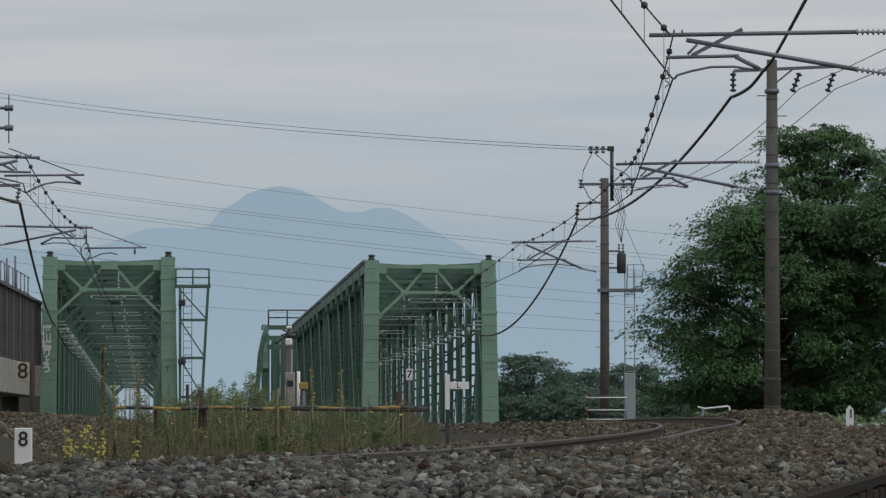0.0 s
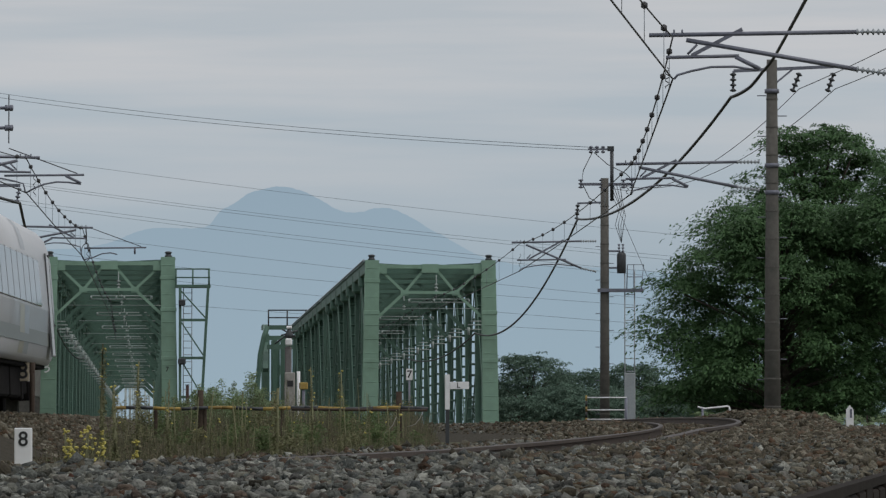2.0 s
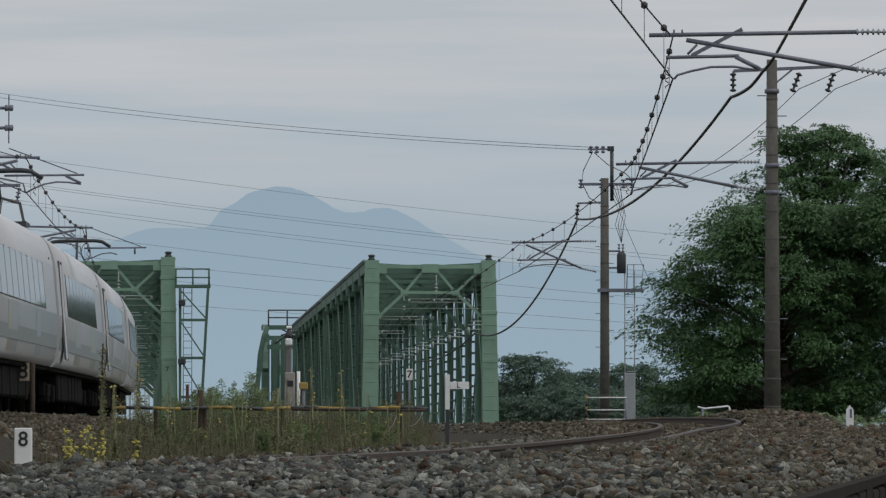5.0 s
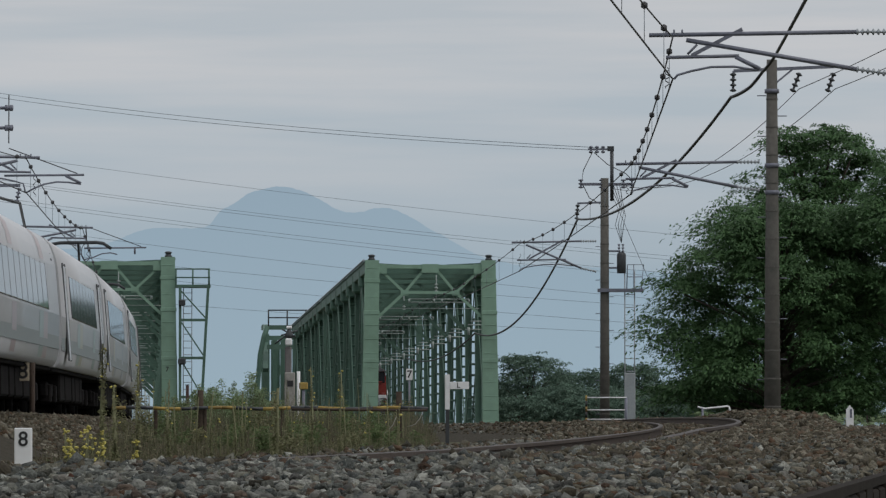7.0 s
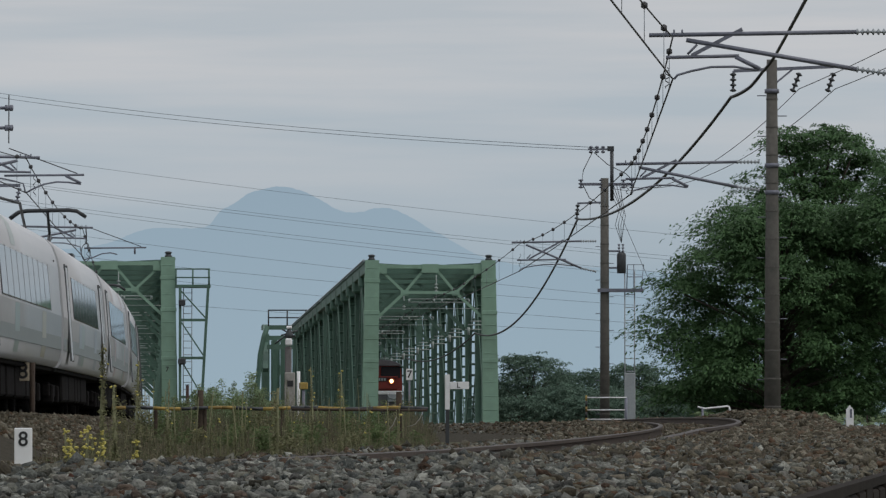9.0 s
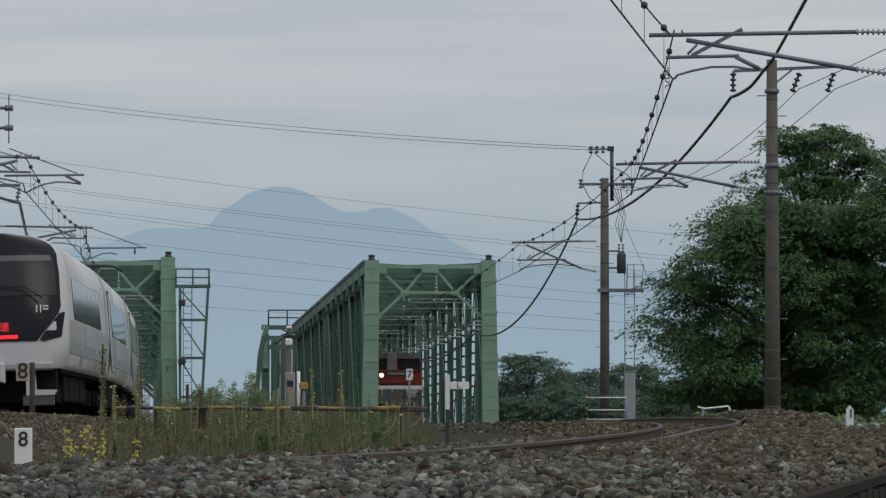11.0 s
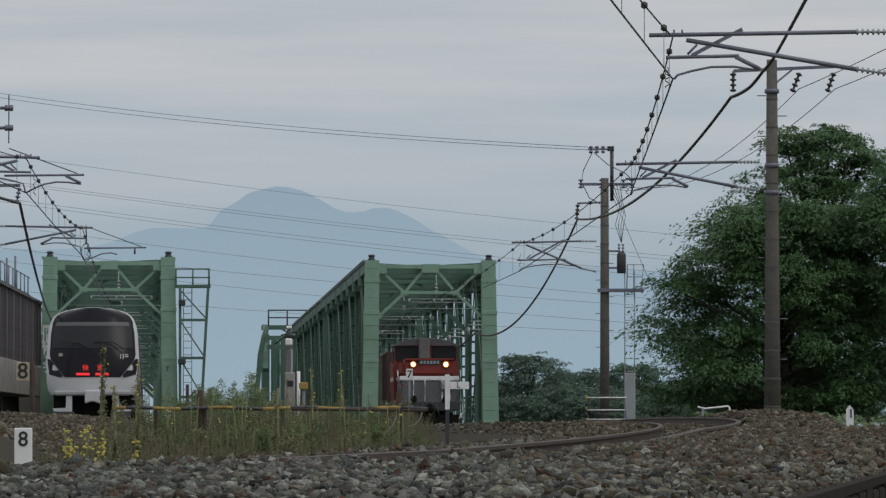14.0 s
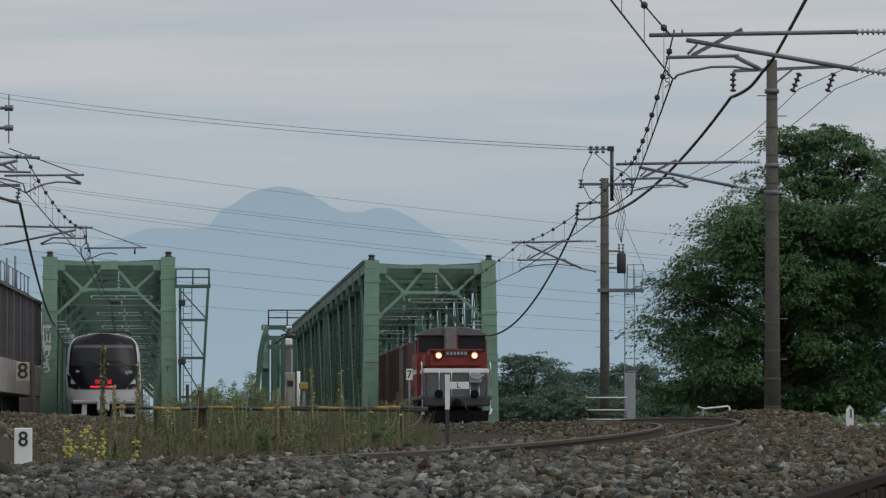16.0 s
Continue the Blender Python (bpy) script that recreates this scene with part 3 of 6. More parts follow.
# ---- poles ----
def build_pole(x, y, top, r0, r1, label):
    t = thing("concrete_pole", label, "pole", pose(x, y, -0.5), "line poles")
    part("shaft", tube(bmesh.new(), [(0, 0, 0), (0, 0, (top + 0.5) / 2), (0, 0, top + 0.5)], r0, 14, r1), CONCRETE, t)
    band = shared("band", spin(bmesh.new(), [(1.0, -0.02), (1.04, -0.015), (1.04, 0.015), (1.0, 0.02)], 14), CONCRETE)
    for z in np.arange(1.0, top, 0.62):
        rr = r0 + (r1 - r0) * z / (top + 0.5)
        piece("band", band, t, Matrix.LocRotScale((0, 0, z), None, (rr * 1.02, rr * 1.02, 1)))
    return t


POLE_NEAR = build_pole(7.3, 121.5, 8.2, 0.19, 0.115, "tall weathered concrete line pole beside the track")
POLE_FAR = build_pole(5.31, 180, 8.25, 0.165, 0.13, "weathered concrete line pole carrying a transformer")




# ---- catwalk tower on the west bridge, far portal of the east bridge ----
def build_tower(m, label):
    t = thing("catwalk_tower", label, "catwalk", m, "bridge catwalks")
    g = GREEN
    part("platform", box(bmesh.new(), (0.75, 0.6, 6.18), (1.55, 1.3, 0.12)), g, t)
    for x, y in ((0.02, 0), (0.75, 0), (1.46, 0), (0.02, 1.2), (1.46, 1.2)):
        part("railing_post", tube(bmesh.new(), [(x, y, 6.2), (x, y, 6.93)], 0.035, 6), g, t)
    for z in (6.55, 6.92):
        part("handrail", tube(bmesh.new(), [(0, 1.2, z), (0, 0, z), (1.48, 0, z), (1.48, 1.2, z)], 0.035, 6), g, t)
    legs = [(0.2, 0.0, 0.2), (1.42, 0.0, 1.05)]
    for x1, y, x0 in legs:
        part("leg", beam(bmesh.new(), (x0, y, -0.6), (x1, y, 6.15), 0.12, 0.12), g, t)
    for z0, z1 in ((5.95, 4.75), (4.6, 3.1), (2.95, 1.4)):
        xr = lambda z: 1.05 + 0.37 * (z + 0.6) / 6.75
        part("brace", beam(bmesh.new(), (0.25, 0, z0), (xr(z1), 0, z1), 0.06, 0.06), g, t)
        part("rung_beam", beam(bmesh.new(), (0.2, 0, z1 - 0.05), (xr(z1), 0, z1 - 0.05), 0.1, 0.12), g, t)
    bm = bmesh.new()
    for x in (0.35, 0.72):
        tube(bm, [(x, 0.9, -0.6), (x, 0.9, 6.1)], 0.02, 5)
    for z in np.arange(-0.4, 6.1, 0.3):
        tube(bm, [(0.35, 0.9, z), (0.72, 0.9, z)], 0.015, 5)
    part("ladder", bm, STEEL_PALE, t, "thin galvanised ladder")
    for z, w in ((5.45, 0.3), (2.9, 0.34)):
        part("lamp_housing", soft(box(bmesh.new(), (0.28, -0.15, z), (w, 0.3, 0.28)), 0.05), STEEL_DARK, t)
    return t


build_tower(on_bridge(-14.53 + 2.9, 238.3, 0.05), "green steel catwalk tower with ladder beside the bridge")


def build_far_portal():
    t = thing("far_truss_span", "green wide truss span with a curved end post and railing", "bridge", on_bridge(-9.35, 366, -0.4))
    for s, x0 in ((-1, -2.35), (1, 2.35)):
        bm = bmesh.new()
        for k in range(8):
            y0, y1 = k * 1.6, (k + 1) * 1.6
            z0, z1 = 7.4 * math.sin(math.pi / 2 * min((k + 3.2) / 8, 1)), 7.4 * math.sin(math.pi / 2 * min((k + 4.2) / 8, 1))
            beam(bm, (x0 + s * 0.35 * (1 - z0 / 7.4), y0, z0), (x0 + s * 0.35 * (1 - z1 / 7.4), y1, z1), 0.34, 0.3)
        part("curved_end_post", bm, GREEN, t)
        bm = bmesh.new()
        tube(bm, [(x0 + s * 0.75, 0, -1), (x0 + s * 0.7, 0, 3), (x0 + s * 0.5, 0, 5.4), (x0 + s * 0.25, 0, 6.6), (x0, 0, 7.3)], 0.17, 8)
        part("curved_front_post", bm, GREEN, t)
        for k in range(1, 5):
            part("vertical", box(bmesh.new(), (x0, k * 3.0, 3.2), (0.34, 0.34, 7.2)), GREEN, t)
    for x in (-1.75, -1.2, -0.7, -0.25, 0.3, 0.85, 1.4):
        part("lattice_member", box(bmesh.new(), (x, 9 + 2 * x, 3.1), (0.3, 0.3, 7.0)), GREEN, t)
    for k in range(12):
        part("rear_member", box(bmesh.new(), (-2.0 + 0.38 * k, 16 + 0.9 * (k % 3), 3.1), (0.26, 0.26, 7.0)), GREEN, t)
    for x in (-1.5, 0.0):
        part("lattice_brace", beam(bmesh.new(), (x - 0.7, 9, 1.0), (x + 0.7, 9, 6.4), 0.16, 0.16), GREEN, t)
    for z in (7.2, 6.5, 5.9):
        part("top_strut", box(bmesh.new(), (0, 0.2, z), (4.8, 0.3, 0.3)), GREEN, t)
    for x in (-2.3, -1.05, 0.2, 1.45):
        part("railing_post", tube(bmesh.new(), [(x, 0, 7.3), (x, 0, 8.35)], 0.05, 6), STEEL_DARK, t)
    for z in (7.85, 8.35):
        part("handrail", tube(bmesh.new(), [(-2.35, 0, z), (1.5, 0, z)], 0.05, 6), STEEL_DARK, t)


build_far_portal()

def build_far_mast(x, y, h):
    t = thing("lattice_mast", "pale grey lattice mast far beyond the bridge", "mast", pose(x, y, -1.5), "far lattice masts")
    for s in (-0.35, 0.35):
        part("leg", tube(bmesh.new(), [(s, 0, 0), (s * 0.7, 0, h)], 0.11, 6), BRIDGE_GREY, t)
    for k in range(7):
        z = h * (k + 0.5) / 7
        part("brace", beam(bmesh.new(), (-0.33, 0, z - 0.4), (0.33, 0, z + 0.4), 0.09, 0.09), BRIDGE_GREY, t)
    part("crossarm", beam(bmesh.new(), (-1.6, 0, h * 0.86), (1.6, 0, h * 0.86), 0.14, 0.14), BRIDGE_GREY, t)


for x_, y_, h_ in ((-41.2, 690, 8.2), (-39.6, 700, 9.0), (-42.6, 740, 9.0), (-41.0, 760, 9.6), (-45.4, 790, 9.6), (-42.0, 820, 10.2), (-44.2, 850, 10.4), (-50.0, 880, 10.6)):
    build_far_mast(x_, y_, h_)

# bridge name painted down the west post of the west bridge
NAME_SIGN = thing("bridge_name_lettering", "white painted bridge name running down a green post", "sign", on_bridge(-17.2, 237.9, 0.05))
for k_, ch_ in enumerate("犀川橋りょう"):
    letters("character", ch_, 0.43, NAME_SIGN, pose(0, -0.03, 4.24 - k_ * 0.335, 90), WHITE, "", 0.024)


# ---- the other crossing behind the west bridge ----
def build_side_bridge():
    t = thing("girder_bridge", "dark brown plate-girder bridge on a pale concrete beam", "bridge", pose(-16.9, 203, 0, 0, 0, 1.6))
    n = 46
    me = shared("side_panel", soft(box(bmesh.new(), (0, 0, 0), (0.12, 0.86, 2.72)), 0.02), BROWN_PANEL)
    for k in range(n):
        piece("side_panel", me, t, pose(0.0 if k % 2 else 0.05, k * 0.9, 4.18))
    rib = shared("stiffener", box(bmesh.new(), (0, 0, 0), (0.22, 0.06, 2.75)), BROWN_PANEL)
    for k in range(0, n, 3):
        piece("stiffener", rib, t, pose(0.1, k * 0.9 - 0.45, 4.18))
    part("top_flange", box(bmesh.new(), (0, 20.5, 5.6), (0.5, 42, 0.1)), BROWN_PANEL, t)
    part("concrete_beam", soft(box(bmesh.new(), (-0.6, 20.5, 2.1), (1.6, 42, 1.35)), 0.03), CONCRETE_PALE, t, "pale weathered concrete beam")
    part("back_wall", soft(box(bmesh.new(), (-2.2, 20.5, 0.4), (0.5, 42, 2.6)), 0.03), CONCRETE, t, "shaded concrete wall under the girder")
    part("end_wall", soft(box(bmesh.new(), (-1.7, 46, 0.4), (3.2, 0.5, 2.8)), 0.03), CONCRETE, t)
    part("wall_pipe", tube(bmesh.new(), [(-1.7, 0, 1.0), (-1.7, 41, 1.0)], 0.05, 6), STEEL_PALE, t)
    for y in (6, 22, 37):
        part("pier", box(bmesh.new(), (-1.0, y, 0.3), (0.7, 1.4, 2.5)), CONCRETE, t)
    for k in range(0, 12):
        y = 2 + k * 3.3
        bm = tube(bmesh.new(), [(-0.3, y, 5.6), (-0.3, y, 6.7)], 0.03, 5)
        part("railing_post", bm, STEEL_GREY, t)
    for z in (5.95, 6.7):
        part("rail_pipe", tube(bmesh.new(), [(-0.3, 2, z), (-0.3, 40, z)], 0.02, 5), STEEL_GREY, t)
    for y, h in ((11, 1.5), (17, 1.2), (24, 1.6), (31, 1.9)):
        part("mast", tube(bmesh.new(), [(-0.5, y, 5.5), (-0.5, y, 5.5 + h)], 0.045, 6), STEEL_GREY, t)


build_side_bridge()


# ---- overhead line ----
def build_cantilever(mx, my, cx, cy, zc, zm, side, label, hidden_mast=False, k=1.0):
    """Hinged arm from a mast at (mx, my) that carries both wires at (cx, cy); k stretches the hanging part."""
    t = thing("cantilever_arm", label, "overhead line arm", None, "overhead line arms")
    top = zm + 0.05
    out = cx - (mx - cx) * 0.10
    ms = mx - side * 0.25
    z2 = zm - 0.29 * k

    def put(name, pts, r):
        part(name, tube(bmesh.new(), [(cx + side * x, cy, z) for x, z in pts], r, 8), STEEL_GREY, t)
    part("top_tube", tube(bmesh.new(), [(out, cy, top - 0.02), (ms - side * 0.5, my, top + 0.03)], 0.032, 8), STEEL_GREY, t)
    part("stay_tube", tube(bmesh.new(), [(cx + side * 0.2, cy, top - 0.09), (ms - side * 0.5, my, top - 0.53 * k ** 0.8)], 0.034, 8), STEEL_GREY, t)
    part("insulator", insulator(bmesh.new(), (ms - side * 0.55, my, top + 0.03), (ms, my, top + 0.03), 0.05, 7), STEEL_PALE, t)
    part("insulator", insulator(bmesh.new(), (ms - side * 0.55, my, top - 0.52 * k ** 0.8), (ms, my, top - 0.6 * k ** 0.8), 0.05, 7), STEEL_PALE, t)
    for x in (0.0, 0.12, 0.24):
        part("wire_clamp", soft(box(bmesh.new(), (cx + side * (x - 0.1), cy, top + 0.02), (0.025, 0.06, 0.09)), 0.006), STEEL_GREY, t)
    part("diagonal_strap", beam(bmesh.new(), (cx + side * 0.28, cy, z2 + 0.02), (cx + side * (0.75 * k ** 0.7 + 0.28), cy, zm + 0.12), 0.045, 0.055), STEEL_GREY, t)
    put("registration_tube", [(-0.1, z2 - 0.01), (0.98 * k ** 0.7, z2 + 0.015)], 0.026)
    put("tie_rod", [(0.22, z2 + 0.04), (0.36, z2 + 0.18)], 0.018)
    put("drop_bracket", [(0.93 * k ** 0.7, z2), (0.93 * k ** 0.7 + 0.36, z2 - 0.18)], 0.032)
    x3 = 0.93 * k ** 0.7 + 0.33
    put("steady_arm", [(x3, z2 - 0.2), (x3 * 0.72, z2 - 0.145), (x3 * 0.45, z2 - 0.15), (x3 * 0.22, z2 - 0.21), (0.07, z2 - 0.27), (0.02, zc)], 0.018)
    squiggle = [(cx + side * (0.04 + 0.035 * math.sin(j * 1.3)), cy + 3.0, zm - 0.25 - (zm - 0.3 - zc) * j / 14) for j in range(15)]
    part("jumper", tube(bmesh.new(), squiggle, 0.009, 5), WIRE, t)
    if hidden_mast:
        part("mast", tube(bmesh.new(), [(mx, my, -0.6), (mx, my, zm + 1.4)], 0.19, 12, 0.14), CONCRETE, t)
    return t


def build_wire_span(a, b, za, zb, ma, mb, sag, drops, label, r=0.014, dots=True):
    """Contact wire and messenger between two supports, with hangers."""
    t = thing("overhead_wire", label, "overhead wire", None, "overhead wires")
    a, b = Vector((*a, 0)), Vector((*b, 0))
    pts, mes = [], []
    for k in range(25):
        u = k / 24
        p = a.lerp(b, u)
        pts.append((p.x, p.y, za + (zb - za) * u - 0.02 * math.sin(math.pi * u)))
        mes.append((p.x, p.y, ma + (mb - ma) * u - sag * 4 * u * (1 - u)))
    part("contact_wire", tube(bmesh.new(), pts, r, 5), WIRE, t)
    part("messenger_wire", tube(bmesh.new(), mes, r * 0.9, 5), WIRE, t)
    ball = shared("clamp", spin(bmesh.new(), [(0.01, -0.05), (0.045, -0.03), (0.045, 0.03), (0.01, 0.05)], 6), WIRE)
    for k in range(drops):
        u = (k + 0.5) / drops
        p = a.lerp(b, u)
        zt, zz = ma + (mb - ma) * u - sag * 4 * u * (1 - u), za + (zb - za) * u
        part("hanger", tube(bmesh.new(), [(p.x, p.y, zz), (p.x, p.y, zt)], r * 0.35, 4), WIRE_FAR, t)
        if dots:
            piece("clamp", ball, t, pose(p.x, p.y, zt))


build_cantilever(6.9, 81, 3.4, 81, 5.18, 5.80, 1, "grey steel tube arm holding the wires over the curve", True)
build_cantilever(7.3, 121.5, 4.15, 121.5, 5.2, 5.85, 1, "grey steel tube arm on the tall concrete pole")
build_cantilever(5.31, 180, 2.53, 180, 5.2, 6.1, 1, "grey steel tube arm on the transformer pole", k=1.85)
EAST = [((-0.85, 34), 5.15, 5.95), ((3.4, 81), 5.18, 5.80), ((4.15, 121.5), 5.2, 5.85), ((2.53, 180), 5.2, 6.1), ((-0.9, 246), 5.15, 5.75), ((-4.0, 302), 4.9, 5.5)]
for (p_, c0_, m0_), (q_, c1_, m1_) in zip(EAST, EAST[1:]):
    build_wire_span(p_, q_, c0_, c1_, m0_, m1_, 0.28, 9, "dark overhead wire with hangers above the curved track")
build_cantilever(-12.4, 123.6, -9.4, 123.6, 5.33, 6.1, -1, "grey steel tube arm over the far track", True)
build_cantilever(-14.2, 168, -11.05, 168, 5.3, 6.15, -1, "grey steel tube arm beside the bridge", True)
WEST = [((-10.2, 84), 5.35, 6.2), ((-9.4, 123.6), 5.33, 6.1), ((-11.05, 168), 5.3, 6.15), ((-14.9, 246), 5.1, 5.7), ((-18.0, 302), 4.9, 5.4)]
for (p_, c0_, m0_), (q_, c1_, m1_) in zip(WEST, WEST[1:]):
    build_wire_span(p_, q_, c0_, c1_, m0_, m1_, 0.3, 9, "dark overhead wire with hangers above the far track")
# long thin struts hung beyond the west arms
for x_, y_, z_, l_ in ((-9.0, 123.6, 5.72, 1.5), (-11.1, 168, 5.55, 2.6)):
    t_ = thing("wire_pull_rod", "thin grey rod holding the far wire", "rod", None, "overhead wires")
    part("rod", tube(bmesh.new(), [(x_ - 0.9 if l_ < 2 else x_ + 0.1, y_, z_), (x_ + l_ - 0.6, y_, z_ + 0.02)], 0.028, 6), STEEL_GREY, t_)
    if l_ > 2:
        part("drop", tube(bmesh.new(), [(x_ + l_ - 0.95, y_, z_), (x_ + l_ - 0.95, y_, z_ - 0.18)], 0.03, 6), STEEL_GREY, t_)
    if l_ < 2:
        part("bracket", tube(bmesh.new(), [(-8.52, y_, z_), (-8.17, y_, z_ - 0.17)], 0.035, 6), STEEL_GREY, t_)
        part("steady_arm", tube(bmesh.new(), [(-8.17, y_, 5.53), (-8.45, y_, 5.57), (-8.72, y_, 5.58), (-9.0, y_, 5.53), (-9.22, y_, 5.44), (-9.4, y_, 5.34)], 0.022, 6), STEEL_GREY, t_)
    else:
        part("steady_arm", tube(bmesh.new(), [(-9.99, y_, 5.36), (-10.2, y_, 5.41), (-10.46, y_, 5.38), (-10.75, y_, 5.26), (-11.0, y_, 5.2)], 0.022, 6), STEEL_GREY, t_)
        part("wire_loop", tube(bmesh.new(), [(-10.95 + 0.14 * math.sin(j * math.pi / 6), y_, 5.42 - 0.27 * math.cos(j * math.pi / 6)) for j in range(13)], 0.012, 5), WIRE, t_)
        part("wire_drop", tube(bmesh.new(), [(-10.95, y_, 6.15), (-10.93, y_, 5.9), (-10.95, y_, 5.68)], 0.022, 5), WIRE, t_)
    part("guy_wire", tube(bmesh.new(), [(x_ + l_ - 2.3, y_, z_ + 0.62), (x_ + l_ - 0.75, y_, z_ + 0.05)], 0.012, 4), WIRE, t_)


def cable(name, label, pts, r, material, n=24):
    """A hanging cable through supports; between each pair of (point, sag to the next)."""
    t = thing(name, label, "cable", None, "hanging cables")
    line = []
    for (p, sag), (q, _) in zip(pts, pts[1:]):
        p, q = Vector(p), Vector(q)
        for k in range(n):
            u = k / n
            c = p.lerp(q, u)
            line.append((c.x, c.y, c.z - sag * 4 * u * (1 - u)))
    line.append(pts[-1][0])
    part("strand", tube(bmesh.new(), line, r, 6), material, t)


cable("feeder_cable", "thick black feeder cable sagging between the poles",
      [((5.98, 81, 7.51), 0.02), ((7.1, 117, 7.98), 0.02), ((6.92, 118.5, 7.74), 0.02), ((6.7, 119.8, 7.47), 0.02), ((6.39, 121.5, 7.365), 0.75), ((4.42, 180, 6.9), 1.32), ((1.4, 239, 4.2), 0.6), ((-2.0, 300, 3.9), 0)], 0.037, RUBBER)
cable("feeder_cable", "thick black feeder cable running into the west bridge",
      [((-10.4, 84, 5.6), 0.3), ((-9.55, 123.6, 5.1), 0.5), ((-16.9, 239, 4.5), 0.5), ((-19.6, 300, 3.9), 0)], 0.034, RUBBER)
cable("signal_wire", "thin wire from the tall pole to the far pole", [((12.0, 90, 9.0), 0.2), ((7.9, 121.5, 7.55), 0.75), ((5.6, 180, 7.9), 0)], 0.009, WIRE)
cable("signal_wire", "thin wire from the tall pole past the tree", [((13.2, 95, 9.2), 0.2), ((8.7, 121.5, 7.55), 0.85), ((5.7, 180, 8.05), 0)], 0.009, WIRE)
cable("guy_wire", "thin guy wire beside the transformer pole", [((5.6, 180, 7.6), 0.0), ((7.5, 180, 3.2), 0)], 0.008, WIRE)
# power lines crossing the sky
for z0_, z1_, d_, r_, sag_ in ((15.25, 12.5, 250, 0.011, 0.3), (15.45, 12.65, 250, 0.011, 0.28)):
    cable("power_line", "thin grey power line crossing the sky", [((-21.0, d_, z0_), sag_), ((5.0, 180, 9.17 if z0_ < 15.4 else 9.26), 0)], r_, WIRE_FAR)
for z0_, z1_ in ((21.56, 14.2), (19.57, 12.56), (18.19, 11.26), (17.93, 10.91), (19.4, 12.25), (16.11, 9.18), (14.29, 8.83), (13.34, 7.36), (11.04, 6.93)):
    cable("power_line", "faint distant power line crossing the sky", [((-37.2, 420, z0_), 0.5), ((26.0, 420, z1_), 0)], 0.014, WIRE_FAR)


# ---- fittings on the two concrete poles ----
def fit_near_pole(t):
    bm = beam(bmesh.new(), (-0.85, 0, 8.45), (1.4, 0, 8.55), 0.07, 0.07)
    part("crossarm", bm, STEEL_GREY, t)
    part("arm_brace", beam(bmesh.new(), (0.05, 0, 8.15), (0.45, 0, 8.48), 0.04, 0.04), STEEL_GREY, t)
    part("hook", tube(bmesh.new(), [(-0.85, 0, 8.45), (-0.85, 0, 8.3)], 0.03, 6), STEEL_GREY, t)
    for x, dx in ((-0.86, 0.0), (0.62, -0.18), (1.38, -0.16)):
        part("insulator", insulator(bmesh.new(), (x, 0, 8.42), (x + dx, 0, 7.95), 0.075, 4), STEEL_DARK, t)
    for z in (8.0, 6.35, 5.75):
        part("clamp", spin(bmesh.new(), [(0.12, -0.05), (0.162, -0.045), (0.162, 0.045), (0.12, 0.05)], 12, pose(0, 0, z)), STEEL_GREY, t)
    for k, z in enumerate(np.arange(1.6, 8.0, 0.45)):
        s = 1 if k % 2 else -1
        part("step_bolt", tube(bmesh.new(), [(s * 0.13, 0, z), (s * 0.33, 0, z)], 0.012, 5), STEEL_GREY, t)


